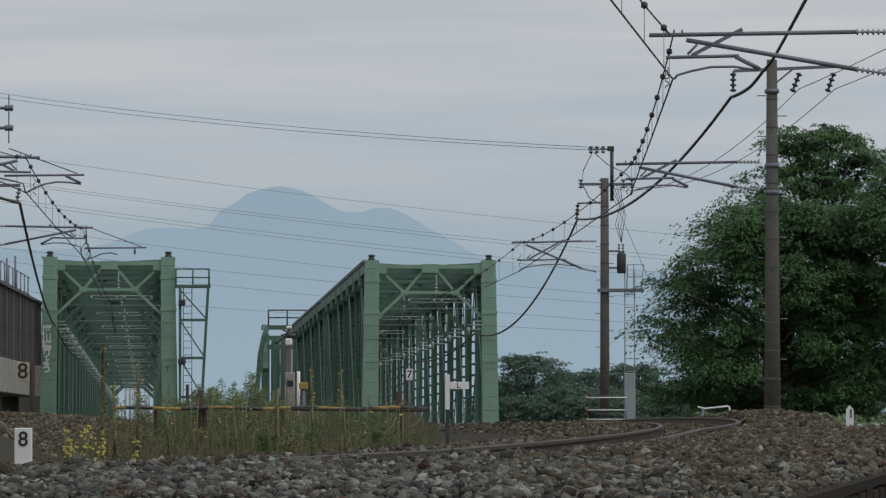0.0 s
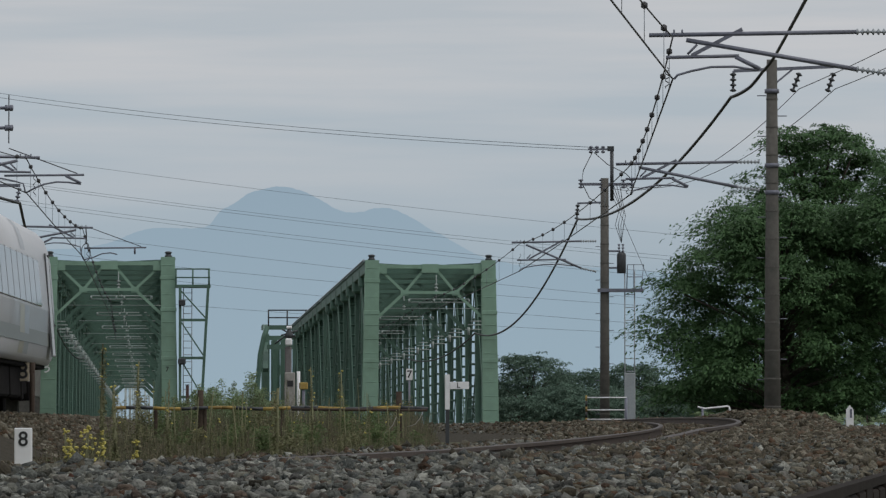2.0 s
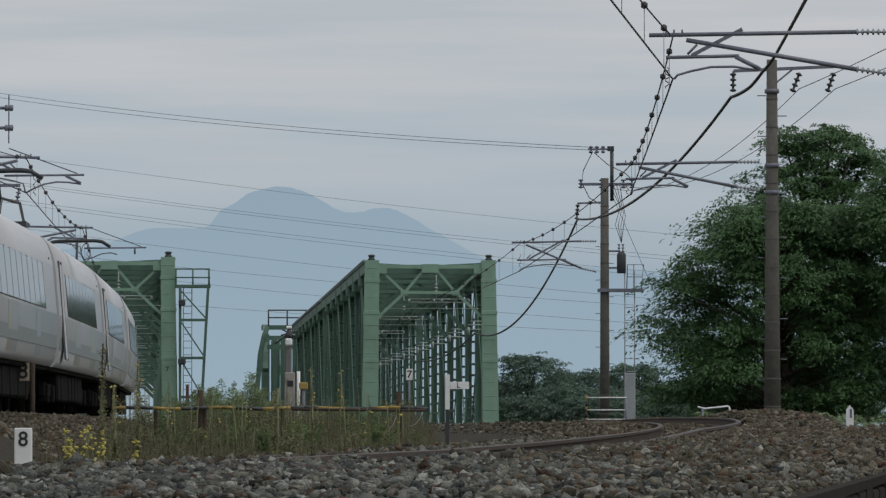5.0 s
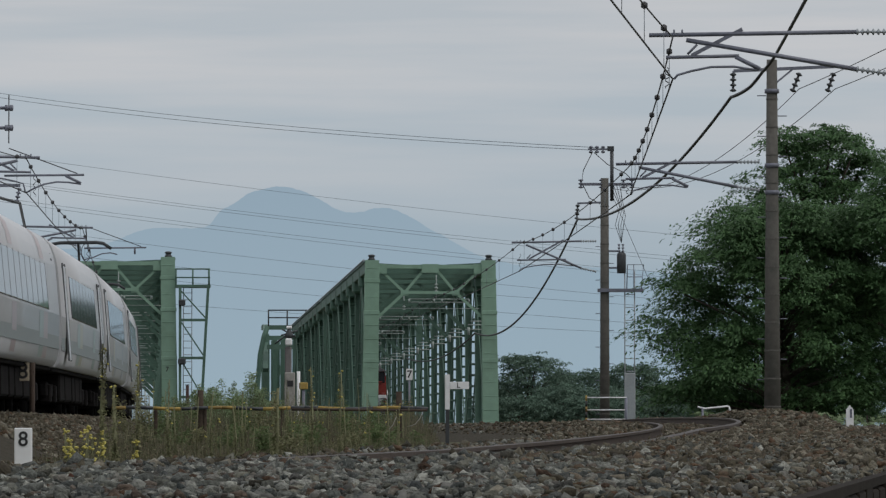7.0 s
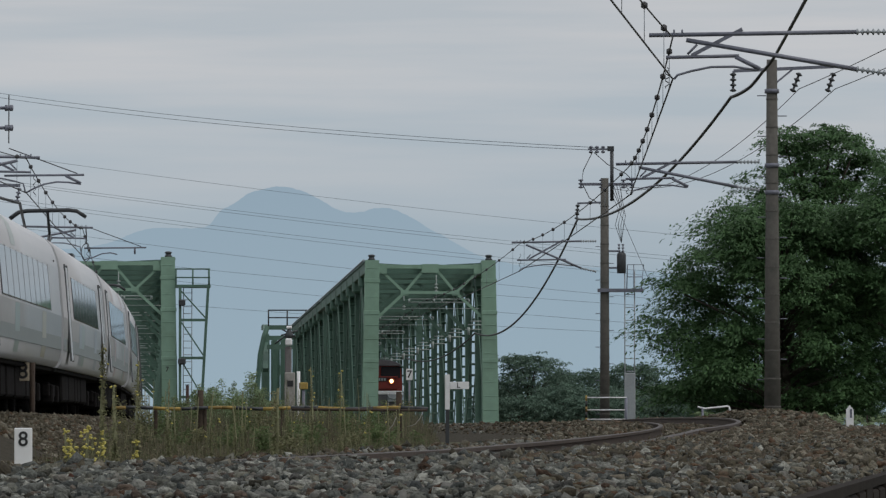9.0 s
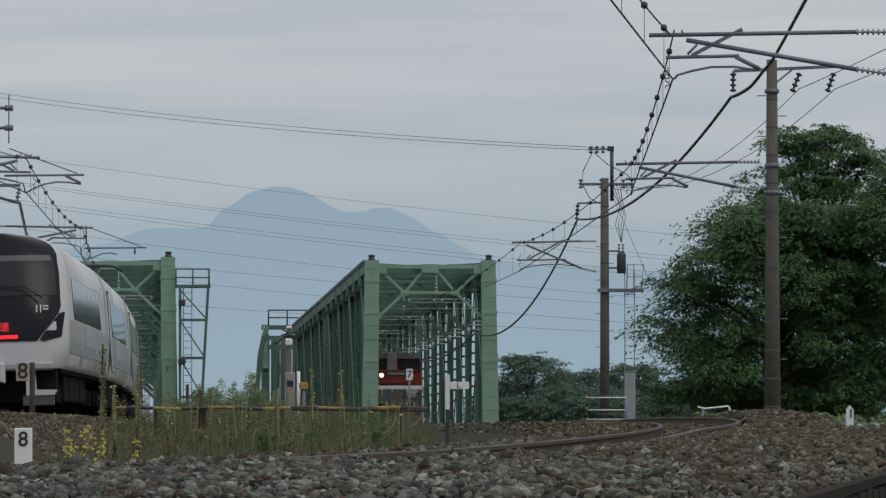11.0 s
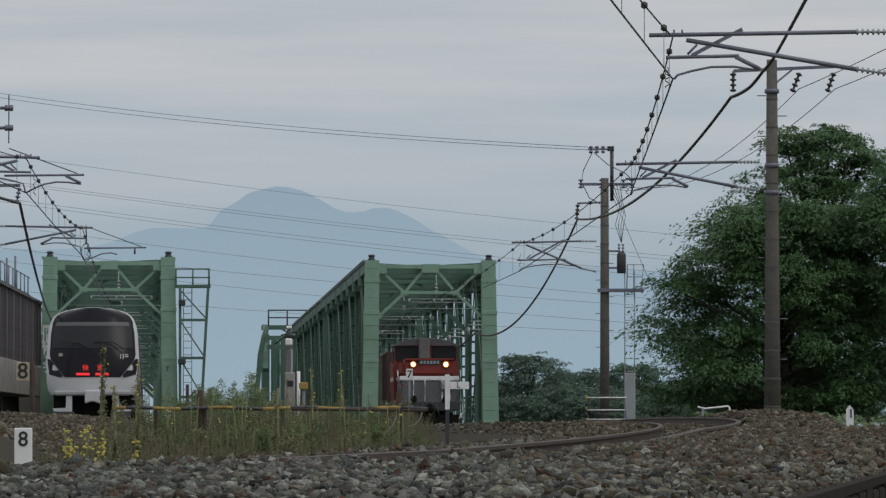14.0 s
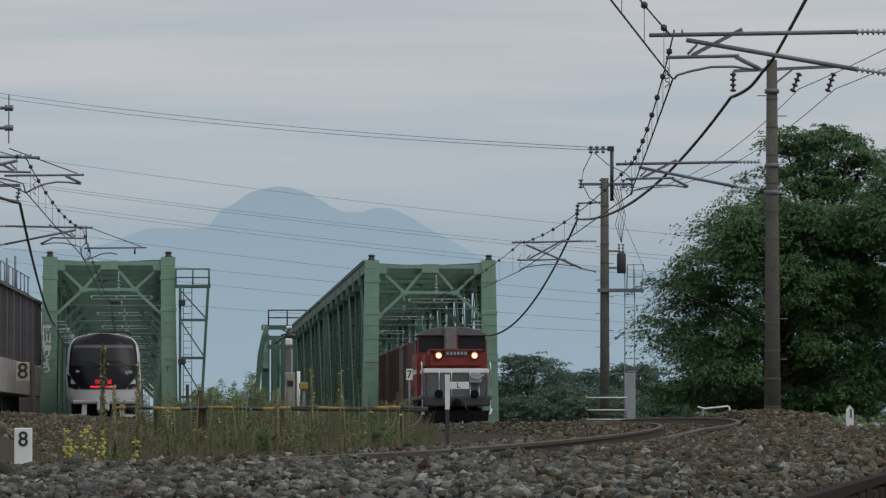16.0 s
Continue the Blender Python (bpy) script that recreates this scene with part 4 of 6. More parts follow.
def fit_far_pole(t):
    part("steel_mast", tube(bmesh.new(), [(0.24, 0, 8.0), (0.24, 0, 9.8)], 0.06, 8), STEEL_DARK, t)
    part("mast_top", box(bmesh.new(), (0.2, 0, 9.72), (0.22, 0.12, 0.16)), STEEL_DARK, t)
    part("crossarm", beam(bmesh.new(), (-0.55, 0, 9.7), (0.3, 0, 9.7), 0.06, 0.06), STEEL_GREY, t)
    for x in (-0.45, -0.25, -0.05):
        part("insulator", insulator(bmesh.new(), (x, 0, 9.55), (x, 0, 9.86), 0.07, 2), STEEL_GREY, t)
    part("crossarm", beam(bmesh.new(), (-0.8, 0, 8.55), (0.95, 0, 8.55), 0.09, 0.09), STEEL_GREY, t)
    for x in (-0.78, -0.1, 0.62, 0.9):
        part("insulator", insulator(bmesh.new(), (x, -0.02, 8.4), (x, -0.02, 8.75), 0.09, 3), STEEL_GREY, t)
    part("crossarm", beam(bmesh.new(), (-0.9, 0, 7.92), (0.1, 0, 7.96), 0.06, 0.06), STEEL_GREY, t)
    part("hanging_insulator", insulator(bmesh.new(), (-0.88, 0, 7.9), (-0.92, 0, 7.35), 0.08, 4), STEEL_DARK, t)
    tr = part("transformer", spin(bmesh.new(), [(0.13, 0), (0.15, 0.03), (0.15, 0.6), (0.13, 0.66), (0.06, 0.7)], 12, pose(0.55, -0.05, 5.62)), STEEL_DARK, t, "dark grey cylindrical transformer")
    for x in (0.47, 0.6):
        part("bushing", insulator(bmesh.new(), (x, -0.05, 6.3), (x, -0.05, 6.62), 0.05, 3), STEEL_GREY, tr)
    part("bracket", box(bmesh.new(), (0.32, 0, 5.8), (0.4, 0.1, 0.06)), STEEL_GREY, t)
    part("bracket", box(bmesh.new(), (0.32, 0, 6.35), (0.4, 0.1, 0.06)), STEEL_GREY, t)
    for k in range(4):
        part("jumper", tube(bmesh.new(), [(0.2 + 0.1 * k, 0, 8.5), (0.5 + 0.06 * k, -0.1, 7.8 - 0.1 * k), (0.35 + 0.09 * k, -0.1, 7.2), (0.55, -0.05, 6.62)], 0.012, 4), WIRE, t)
    part("jumper", tube(bmesh.new(), [(-0.4, 0, 9.6), (-0.7, 0, 9.0), (-0.75, 0, 8.6), (-0.5, 0, 8.1), (-0.15, 0, 7.9)], 0.014, 4), WIRE, t)
    part("jumper", tube(bmesh.new(), [(-0.35, 0, 9.6), (0.1, 0, 9.2), (0.7, 0, 8.9), (0.9, 0, 8.7)], 0.014, 4), WIRE, t)
    part("platform_arm", box(bmesh.new(), (0.52, -0.02, 5.06), (1.5, 0.5, 0.11)), STEEL_GREY, t)
    part("hand_rail", tube(bmesh.new(), [(0.72, -0.2, 5.1), (0.74, -0.2, 5.9), (1.27, -0.2, 5.9), (1.2, -0.2, 5.1)], 0.018, 5), STEEL_GREY, t)
    part("hand_rail", tube(bmesh.new(), [(0.95, -0.2, 5.1), (0.95, -0.2, 5.9)], 0.014, 5), STEEL_GREY, t)
    part("hand_rail", tube(bmesh.new(), [(0.73, -0.2, 5.5), (1.24, -0.2, 5.5)], 0.014, 5), STEEL_GREY, t)
    bm = bmesh.new()
    for x in (0.66, 0.98):
        tube(bm, [(x, -0.1, 0.3), (x, -0.1, 5.7)], 0.022, 5)
    for z in np.arange(2.4, 5.1, 0.42):
        tube(bm, [(0.66, -0.1, z), (0.98, -0.1, z)], 0.014, 5)
    part("ladder", bm, STEEL_PALE, t, "galvanised ladder")
    part("ladder_guard", soft(box(bmesh.new(), (0.82, -0.16, 1.4), (0.36, 0.08, 1.9)), 0.02), STEEL_PALE, t, "pale grey sheet guard over the ladder foot")
    for k, z in enumerate(np.arange(1.0, 7.0, 0.55)):
        s = 1 if k % 2 else -1
        part("step_bolt", tube(bmesh.new(), [(s * 0.13, 0, z), (s * 0.3, 0, z)], 0.012, 5), STEEL_GREY, t)


fit_near_pole(POLE_NEAR)
fit_far_pole(POLE_FAR)

# crossarms of the mast beside the far track
t_ = thing("spool_crossarm", "grey crossarm with two spool insulators", "insulator", pose(-9.85, 123.6, 0))
for z_ in (7.25, 6.8):
    part("arm", tube(bmesh.new(), [(-2.75, 0, z_), (0, 0, z_)], 0.04, 6), STEEL_GREY, t_)
    part("spool", spin(bmesh.new(), [(0.03, -0.1), (0.07, -0.09), (0.07, -0.03), (0.045, 0), (0.07, 0.03), (0.07, 0.09), (0.03, 0.1)], 10, pose(0.05, 0, z_, 0, 90)), STEEL_GREY, t_)
part("feeder_bracket", beam(bmesh.new(), (-2.5, 0, 5.5), (0.31, 0, 5.5), 0.07, 0.07), STEEL_GREY, t_)
part("feeder_insulator", insulator(bmesh.new(), (0.29, 0, 5.46), (0.23, 0, 5.1), 0.06, 4), STEEL_GREY, t_)
part("tie_wire", tube(bmesh.new(), [(0.05, 0, 7.55), (0.05, 0, 6.45)], 0.014, 5), WIRE, t_)


# ---- express train ----
RIGHT_HALF = [(0.4, 3.70), (0.85, 3.62), (1.15, 3.50), (1.29, 3.34), (1.37, 3.12), (1.41, 2.9), (1.465, 1.95), (1.44, 1.3), (1.385, 1.05), (1.31, 0.95)]
SECTION = [(-x_, z_) for x_, z_ in RIGHT_HALF[::-1]] + [(0, 3.73)] + RIGHT_HALF
SIDE_TILT = math.degrees(math.atan(0.065 / 0.95))


def half_width(z):
    return float(np.interp(z, [0.95, 1.05, 1.3, 1.95, 2.9, 3.12, 3.34, 3.50, 3.62, 3.70, 3.73], [1.31, 1.385, 1.44, 1.465, 1.41, 1.37, 1.29, 1.15, 0.85, 0.4, 0.05]))


def car_body(y0, y1):
    bm = bmesh.new()
    prism(bm, SECTION, y0, y1)
    for f in bm.faces:
        zc = f.calc_center_median().z
        if abs(f.normal.y) < 0.5 and 1.3 < zc < 1.9:
            f.material_index = 1
        f.smooth = abs(f.normal.y) < 0.5
    return bm


WIN_ME = shared("window_pane", soft(box(bmesh.new(), (0, 0, 0), (0.03, 1.34, 0.86)), 0.012), CAR_GLASS)
MULLION_ME = shared("mullion", box(bmesh.new(), (0, 0, 0), (0.012, 0.045, 0.88)), WINDOW_RUBBER)


def patch_sheet(material, zs, length):
    """A painted patch that follows the curve of the car side between the heights given."""
    bm = bmesh.new()
    rows = [[bm.verts.new((half_width(z) + off, y, z)) for y in (-length / 2, length / 2)] for off in (0.004,) for z in zs]
    for a, b in zip(rows, rows[1:]):
        bm.faces.new((a[0], a[1], b[1], b[0])).smooth = True
    return shared("colour_patch", bm, material)


LOW_PATCH = [patch_sheet(p_, [1.07, 1.3, 1.6, 1.93], 1.15) for p_ in PATCH]
HIGH_PATCH = [patch_sheet(p_, [2.93, 3.12, 3.34, 3.48], 1.15) for p_ in PATCH]
DOOR_BM = bmesh.new()
box(DOOR_BM, (0, 0, 0), (0.03, 0.78, 1.9))
DOOR_ME = shared("door", soft(DOOR_BM, 0.02), CAR_WHITE)
SEAL_ME = shared("door_seal", box(bmesh.new(), (0, 0, 0), (0.036, 0.05, 1.96)), WINDOW_RUBBER)
WHEEL_ME = shared("wheel", spin(bmesh.new(), [(0.43, -0.06), (0.43, 0.06), (0.2, 0.07), (0.05, 0.08)], 16, pose(0, 0, 0, 0, 90)), CAR_DARK)
FRAME_BM = bmesh.new()
for s_ in (-1, 1):
    box(FRAME_BM, (s_ * 0.98, 0, 0.52), (0.16, 3.0, 0.26))
    for y_ in (-1.05, 1.05):
        box(FRAME_BM, (s_ * 1.0, y_, 0.45), (0.24, 0.4, 0.36))
box(FRAME_BM, (0, 0, 0.55), (2.0, 0.5, 0.3))
FRAME_ME = shared("bogie_frame", soft(FRAME_BM, 0.03), CAR_DARK)
GEAR_ME = [shared("underfloor_box", soft(box(bmesh.new(), (0, 0, 0), (2.3, l_, 0.58)), 0.04), CAR_DARK) for l_ in (1.1, 1.8, 2.6)]
BELLOWS_BM = bmesh.new()
for k_ in range(5):
    box(BELLOWS_BM, (0, -0.4 + k_ * 0.2, 2.25), (1.9 if k_ % 2 else 2.05, 0.12, 2.4))
BELLOWS_ME = shared("gangway_bellows", BELLOWS_BM, CAR_SEAL)


def side_x(z):
    return float(np.interp(z, [1.3, 1.95, 2.9], [1.44, 1.465, 1.41]))


def add_bogie(t, y):
    b = piece("bogie", FRAME_ME, t, pose(0, y, 0))
    for dy in (-1.05, 1.05):
        for s in (-1, 1):
            piece("wheel", WHEEL_ME, b, pose(s * 0.56, dy, 0.43))


def add_pantograph(t, y):
    p = part("pantograph", box(bmesh.new(), (0, y, 3.95), (1.2, 1.5, 0.08)), STEEL_DARK, t, "folded-arm pantograph raised to the wire")
    for x in (-0.5, 0.5):
        for dy in (-0.6, 0.6):
            part("insulator", insulator(bmesh.new(), (x, y + dy, 3.6), (x, y + dy, 3.93), 0.09, 3), STEEL_GREY, p)
    part("lower_arm", tube(bmesh.new(), [(0, y - 0.5, 4.0), (0, y + 0.75, 4.5)], 0.05, 6), STEEL_DARK, p)
    part("upper_arm", tube(bmesh.new(), [(0, y + 0.75, 4.5), (0, y - 0.15, 5.02)], 0.035, 6), STEEL_DARK, p)
    for dy in (-0.22, 0.02):
        part("collector_strip", tube(bmesh.new(), [(-0.92, y + dy, 4.88), (-0.7, y + dy, 5.03), (-0.5, y + dy, 5.06), (0.5, y + dy, 5.06), (0.7, y + dy, 5.03), (0.92, y + dy, 4.88)], 0.05, 6), STEEL_DARK, p)


def dress_car(t, y0, y1, rng, doors):
    part("body", car_body(y0, y1), [CAR_WHITE, CAR_GREY], t)
    part("underframe", soft(box(bmesh.new(), (0, (y0 + y1) / 2, 0.93), (2.5, y1 - y0, 0.12)), 0.02), CAR_DARK, t)
    y = -4.9
    while y < 4.6:
        g = rng.choice((0, 1, 2))
        l = (1.1, 1.8, 2.6)[g]
        piece("underfloor_box", GEAR_ME[g], t, pose(0, y + l / 2, 0.6))
        y += l + rng.uniform(0.15, 0.5)
    for yb in (-6.9, 6.9):
        add_bogie(t, yb)
    part("roof_unit", soft(box(bmesh.new(), (0, 0.5, 3.64), (1.7, 4.2, 0.3)), 0.12, 2), CAR_WHITE, t, "white low roof cooling unit")
    part("roof_unit", soft(box(bmesh.new(), (0, -6.0, 3.62), (1.4, 1.8, 0.22)), 0.08, 2), CAR_GREY, t)
    wins = [-5.7 + k * 1.42 for k in range(9)] if doors != 2 else [-5.0 + k * 1.42 for k in range(8)]
    for s in (-1, 1):
        for yw in wins:
            piece("window_pane", WIN_ME, t, pose(s * (side_x(2.42) + 0.004), yw, 2.42, 0, -s * SIDE_TILT))
            piece("mullion", MULLION_ME, t, pose(s * (side_x(2.42) + 0.0155), yw + 0.71, 2.42, 0, -s * SIDE_TILT))
        for yd in {1: (-8.3,), 2: (-7.7, 8.1), 3: (-8.95,)}[doors]:
            if not y0 + 0.6 < yd + 0.01 < y1 - 0.4:
                continue
            d = piece("door", DOOR_ME, t, pose(s * (side_x(2.1) + 0.005), yd, 2.05, 0, -s * SIDE_TILT * 0.7))
            for dy in (-0.43, 0.43):
                piece("door_seal", SEAL_ME, d, pose(0, dy, 0.02))
        # Thin strip coloured as the shading of the concave flank.
        part("side_band", box(bmesh.new(), (s * 1.441, (y0 + y1) / 2, 1.45), (0.016, y1 - y0 - 0.1, 0.34)), BAND_SHADING, t, "grey-green side band carrying the shading of the concave flank")
        turn = 0 if s > 0 else 180
        for yc in (-2.6, 4.6):
            for j in range(rng.choice((1, 2))):
                k = rng.randrange(4)
                piece("colour_patch", LOW_PATCH[k], t, pose(0, yc + 1.17 * j, 0, 0, 0, turn))
                if rng.random() < 0.3:
                    piece("colour_patch", HIGH_PATCH[k], t, pose(0, yc + 1.17 * j, 0, 0, 0, turn))
        bm = bmesh.new()
        for zz in (3.0, 3.1):
            box(bm, (s * (1.375 if zz < 3.05 else 1.35), y1 - 1.0, zz), (0.04, 0.28, 0.05))
        part("marker_lamp", bm, CAR_SEAL, t)


def nose_surface(x, z):
    w = half_width(z)
    back = 0.28 * max(z - 1.5, 0) ** 1.6
    return -10.05 + back + 0.5 * (abs(x) / max(w, 0.3)) ** 3


def nose_patch(rows, half, off, cols=14):
    """A sheet on the nose between the heights given, as wide as half(z)."""
    bm = bmesh.new()
    grid = []
    for z in rows:
        h = half(z)
        grid.append([bm.verts.new((h * (2 * k / cols - 1), nose_surface(h * (2 * k / cols - 1), z) - off, z)) for k in range(cols + 1)])
    for a, b in zip(grid, grid[1:]):
        for k in range(cols):
            bm.faces.new((a[k], a[k + 1], b[k + 1], b[k])).smooth = True
    return bm, grid


def add_nose(t):
    zs = [0.95, 1.05, 1.3, 1.5, 1.75, 1.95, 2.2, 2.5, 2.7, 2.9, 3.12, 3.25, 3.36, 3.45, 3.52, 3.58, 3.62, 3.67, 3.71]
    bm, grid = nose_patch(zs, half_width, 0.0)
    for s in (0, -1):
        edge = [row[s] for row in grid]
        rear = [bm.verts.new((v.co.x, -8.2, v.co.z)) for v in edge]
        for a, b, c, d in zip(edge, edge[1:], rear[1:], rear):
            bm.faces.new((a, b, c, d) if s == -1 else (d, c, b, a)).smooth = True
    top = grid[-1]
    back = [bm.verts.new((v.co.x, -8.2, v.co.z)) for v in top]
    for k in range(len(top) - 1):
        bm.faces.new((top[k], top[k + 1], back[k + 1], back[k]))
    bmesh.ops.recalc_face_normals(bm, faces=bm.faces[:])
    part("nose", bm, CAR_WHITE, t)
    low = lambda z: min(half_width(z) - (0.10 if z < 3.2 else 0.06), 0.88 + max(z - 1.5, 0) / 0.62 * 0.48)
    bm, _ = nose_patch([1.5, 1.6, 1.75, 1.9, 2.05, 2.2, 2.4, 2.7, 2.9, 3.1, 3.25, 3.38, 3.46, 3.53, 3.58, 3.62, 3.66, 3.70], low, 0.02)
    part("black_mask", bm, CAR_BLACK, t, "glossy black front mask")
    bm, _ = nose_patch([2.42, 2.6, 2.8, 3.0, 3.12, 3.24], lambda z: half_width(z) - 0.17, 0.035)
    part("windscreen", bm, WINDSCREEN, t, "wide dark windscreen")
    bm, _ = nose_patch([3.12, 3.18, 3.24], lambda z: half_width(z) - 0.2, 0.045)
    part("sun_shade", bm, SHADE_GREY, t)
    for s in (-1, 1):
        bm = bmesh.new()
        outline = [(1.43, 2.08), (1.33, 2.06), (1.12, 1.8), (0.93, 1.53), (1.02, 1.49), (1.36, 1.58)]
        f = [bm.verts.new((s * x, nose_surface(x, z) - 0.03, z)) for x, z in outline]
        bm.faces.new(f)
        part("headlamp_glass", bm, CAR_BLACK, t, "dark almond-shaped headlamp")
        part("wiper", tube(bmesh.new(), [(s * 0.55 - 0.5, nose_surface(0.5, 2.5) - 0.06, 2.62), (s * 0.55 + 0.1, nose_surface(0.5, 2.5) - 0.07, 2.6), (s * 0.55 + 0.45, nose_surface(0.6, 2.4) - 0.06, 2.36)], 0.018, 5), BLACK, t)
    for x in (-0.3, 0.3):
        y = nose_surface(0.3, 1.59) - 0.03
        part("tail_light", soft(box(bmesh.new(), (x, y, 1.59), (0.42, 0.03, 0.075)), 0.01), RED_LIGHT, t, "lit red tail light bar")
    for x, ch in ((-0.22, "快"), (0.24, "速")):
        letters("destination_character", ch, 0.2, t, pose(x, nose_surface(0.2, 1.78) - 0.04, 1.78, 82), RED_DIM)
    bm = bmesh.new()
    for k, (x, w, h) in enumerate(((0.88, 0.03, 0.14), (0.96, 0.03, 0.16), (1.06, 0.11, 0.03), (1.06, 0.11, 0.03))):
        box(bm, (x, nose_surface(0.9, 2.15) - 0.05, 2.15 + (0.05 if k == 2 else -0.01 if k == 3 else 0)), (w, 0.02, h))
    part("white_mark", bm, WHITE, t)
    bm = bmesh.new()
    box(bm, (-1.0, nose_surface(0.9, 2.2) - 0.05, 2.2), (0.13, 0.02, 0.09), Matrix.Identity(4))
    part("yellow_mark", bm, PATCH[0], t)
    bm = bmesh.new()
    prism(bm, [(-0.24, 0.66), (0.0, 0.74), (0.24, 0.66), (0.24, 1.08), (-0.24, 1.08)], -10.3, -9.9)
    part("coupler_cover", soft(bm, 0.03), CAR_WHITE, t, "white tapered coupler cover")
    for s in (-1, 1):
        bm = bmesh.new()
        prism(bm, [(s * 0.64, 0.42), (s * 1.2, 0.42), (s * 1.26, 0.52), (s * 0.84, 0.53), (s * 0.82, 0.95), (s * 0.64, 0.95)], -9.98, -9.7)
        part("skirt", bm, CAR_WHITE, t, "white stepped snow skirt")
        part("lower_skirt", box(bmesh.new(), (s * 0.88, -9.85, 0.32), (0.62, 0.2, 0.2)), SHADE_GREY, t)
    part("skirt_backing", box(bmesh.new(), (0, -9.2, 0.62), (2.45, 0.8, 0.66)), CAR_DARK, t)
    part("bumper", soft(box(bmesh.new(), (0, -9.75, 1.0), (2.4, 0.6, 0.16)), 0.04), CAR_GREY, t)


def build_car(index):
    rng = random.Random(40 + index)
    end = index == 0
    label = ("white express train end car with a black front mask" if end else "white and silver express train car with tinted windows")
    t = thing("train_car", label, "train car", None, "express train")
    dress_car(t, {0: -8.2, 8: -10.15}.get(index, -9.85), 9.85, rng, {2: 2, 4: 2, 8: 3}.get(index, 1))
    if end:
        add_nose(t)
    if index < 8:
        piece("gangway_bellows", BELLOWS_ME, t, pose(0, 10.25, 0))
    if index == 3:
        add_pantograph(t, -6.4)
    if index == 6:
        add_pantograph(t, -4.5)
    if index == 8:
        add_pantograph(t, 5.2)
    return t


CARS = [build_car(i) for i in range(9)]


# ---- diesel locomotive and its wagons ----
def rounded_box(w, l, h, r, seg=3):
    bm = bmesh.new()
    box(bm, (0, 0, 0), (w, l, h))
    return soft(bm, r, seg)


def build_loco():
    t = thing("diesel_locomotive", "red and grey diesel locomotive with white stripe and lit headlights", "locomotive")

    def put(name, bm, mtl, m=None, label=""):
        return part(name, bm, mtl, t, label, m)
    put("short_hood", rounded_box(2.5, 3.2, 0.84, 0.2, 4), LOCO_RED, pose(0, 1.75, 2.58), "red short hood")
    put("hood_brow", rounded_box(2.2, 0.5, 0.09, 0.04), LOCO_RED, pose(0, 0.36, 2.97))
    put("white_stripe", rounded_box(2.62, 3.3, 0.19, 0.03), WHITE, pose(0, 1.75, 2.14), "white painted stripe")
    put("lower_hood", rounded_box(2.5, 3.2, 1.05, 0.06), LOCO_GREY, pose(0, 1.75, 1.55), "grey lower hood")
    put("frame_deck", rounded_box(2.85, 14.0, 0.16, 0.03), LOCO_GREY, pose(0, 7.1, 1.08))
    cab = bmesh.new()
    prism(cab, [(-1.42, 1.1), (1.42, 1.1), (1.44, 2.6), (1.38, 3.5), (1.2, 3.72), (0.7, 3.86), (0, 3.9), (-0.7, 3.86), (-1.2, 3.72), (-1.38, 3.5), (-1.44, 2.6)], 3.3, 5.9)
    for f in cab.faces:
        if f.calc_center_median().z > 3.55:
            f.material_index = 1
    c = put("cab", cab, [LOCO_RED, LOCO_GREY], None, "red cab with a grey roof")
    roof = bmesh.new()
    prism(roof, [(-1.44, 3.62), (1.44, 3.62), (1.38, 3.7), (1.1, 3.84), (0.6, 3.95), (0, 3.98), (-0.6, 3.95), (-1.1, 3.84), (-1.38, 3.7)], 3.12, 6.0)
    part("cab_roof", soft(roof, 0.02), LOCO_GREY, c, "arched grey cab roof")
    for s in (-1, 1):
        part("front_window", rounded_box(1.06, 0.04, 0.62, 0.08, 3), WINDSCREEN, c, "dark cab window", pose(s * 0.82, 3.27, 3.28))
        part("side_window", rounded_box(0.04, 1.5, 0.6, 0.04, 2), CAR_BLACK, c, "dark cab window", pose(s * 1.42, 4.5, 3.15))
        part("side_band", rounded_box(0.03, 2.4, 0.2, 0.01), WHITE, c, "", pose(s * 1.45, 4.6, 2.14))
    put("exhaust_stack", rounded_box(0.5, 0.4, 0.95, 0.06), STACK_GREY, pose(-0.08, 3.05, 3.5), "grey exhaust stack between the windows")
    put("long_hood", rounded_box(2.3, 7.4, 1.7, 0.16), LOCO_RED, pose(0, 9.8, 2.35))
    for s in (-1, 1):
        lamp = put("headlight", spin(bmesh.new(), [(0.16, 0.0), (0.17, 0.08), (0.13, 0.1)], 16, pose(s * 0.72, 0.12, 2.75, 90)), LOCO_RED, None, "round headlight in a red housing")
        part("reflector", spin(bmesh.new(), [(0.13, 0.0), (0.12, 0.012)], 16, pose(s * 0.72, 0.025, 2.75, 90)), REFLECTOR, lamp, "glowing amber reflector")
        part("lens", spin(bmesh.new(), [(0.085, 0.0), (0.075, 0.03), (0.03, 0.045)], 16, pose(s * 0.72, 0.02, 2.75, 90)), HEADLIGHT, lamp, "lit warm headlight lens")
        put("marker_light", spin(bmesh.new(), [(0.06, 0), (0.05, 0.05)], 10, pose(s * 1.18, 0.1, 1.85, 90)), LOCO_RED)
    put("number_board", rounded_box(0.95, 0.05, 0.2, 0.01), STEEL_DARK, pose(0, 0.12, 2.84))
    for k in range(6):
        put("plate_bar", box(bmesh.new(), (-0.36 + k * 0.145, 0.085, 2.84), (0.09, 0.02, 0.12)), STEEL_PALE)
    for x in (-0.7, -0.2, 0.55, 0.9):
        put("hand_rail", tube(bmesh.new(), [(x, 0.08, 1.05), (x, 0.02, 1.3), (x, 0.02, 2.0), (x, 0.08, 2.1)], 0.022, 6), WHITE)
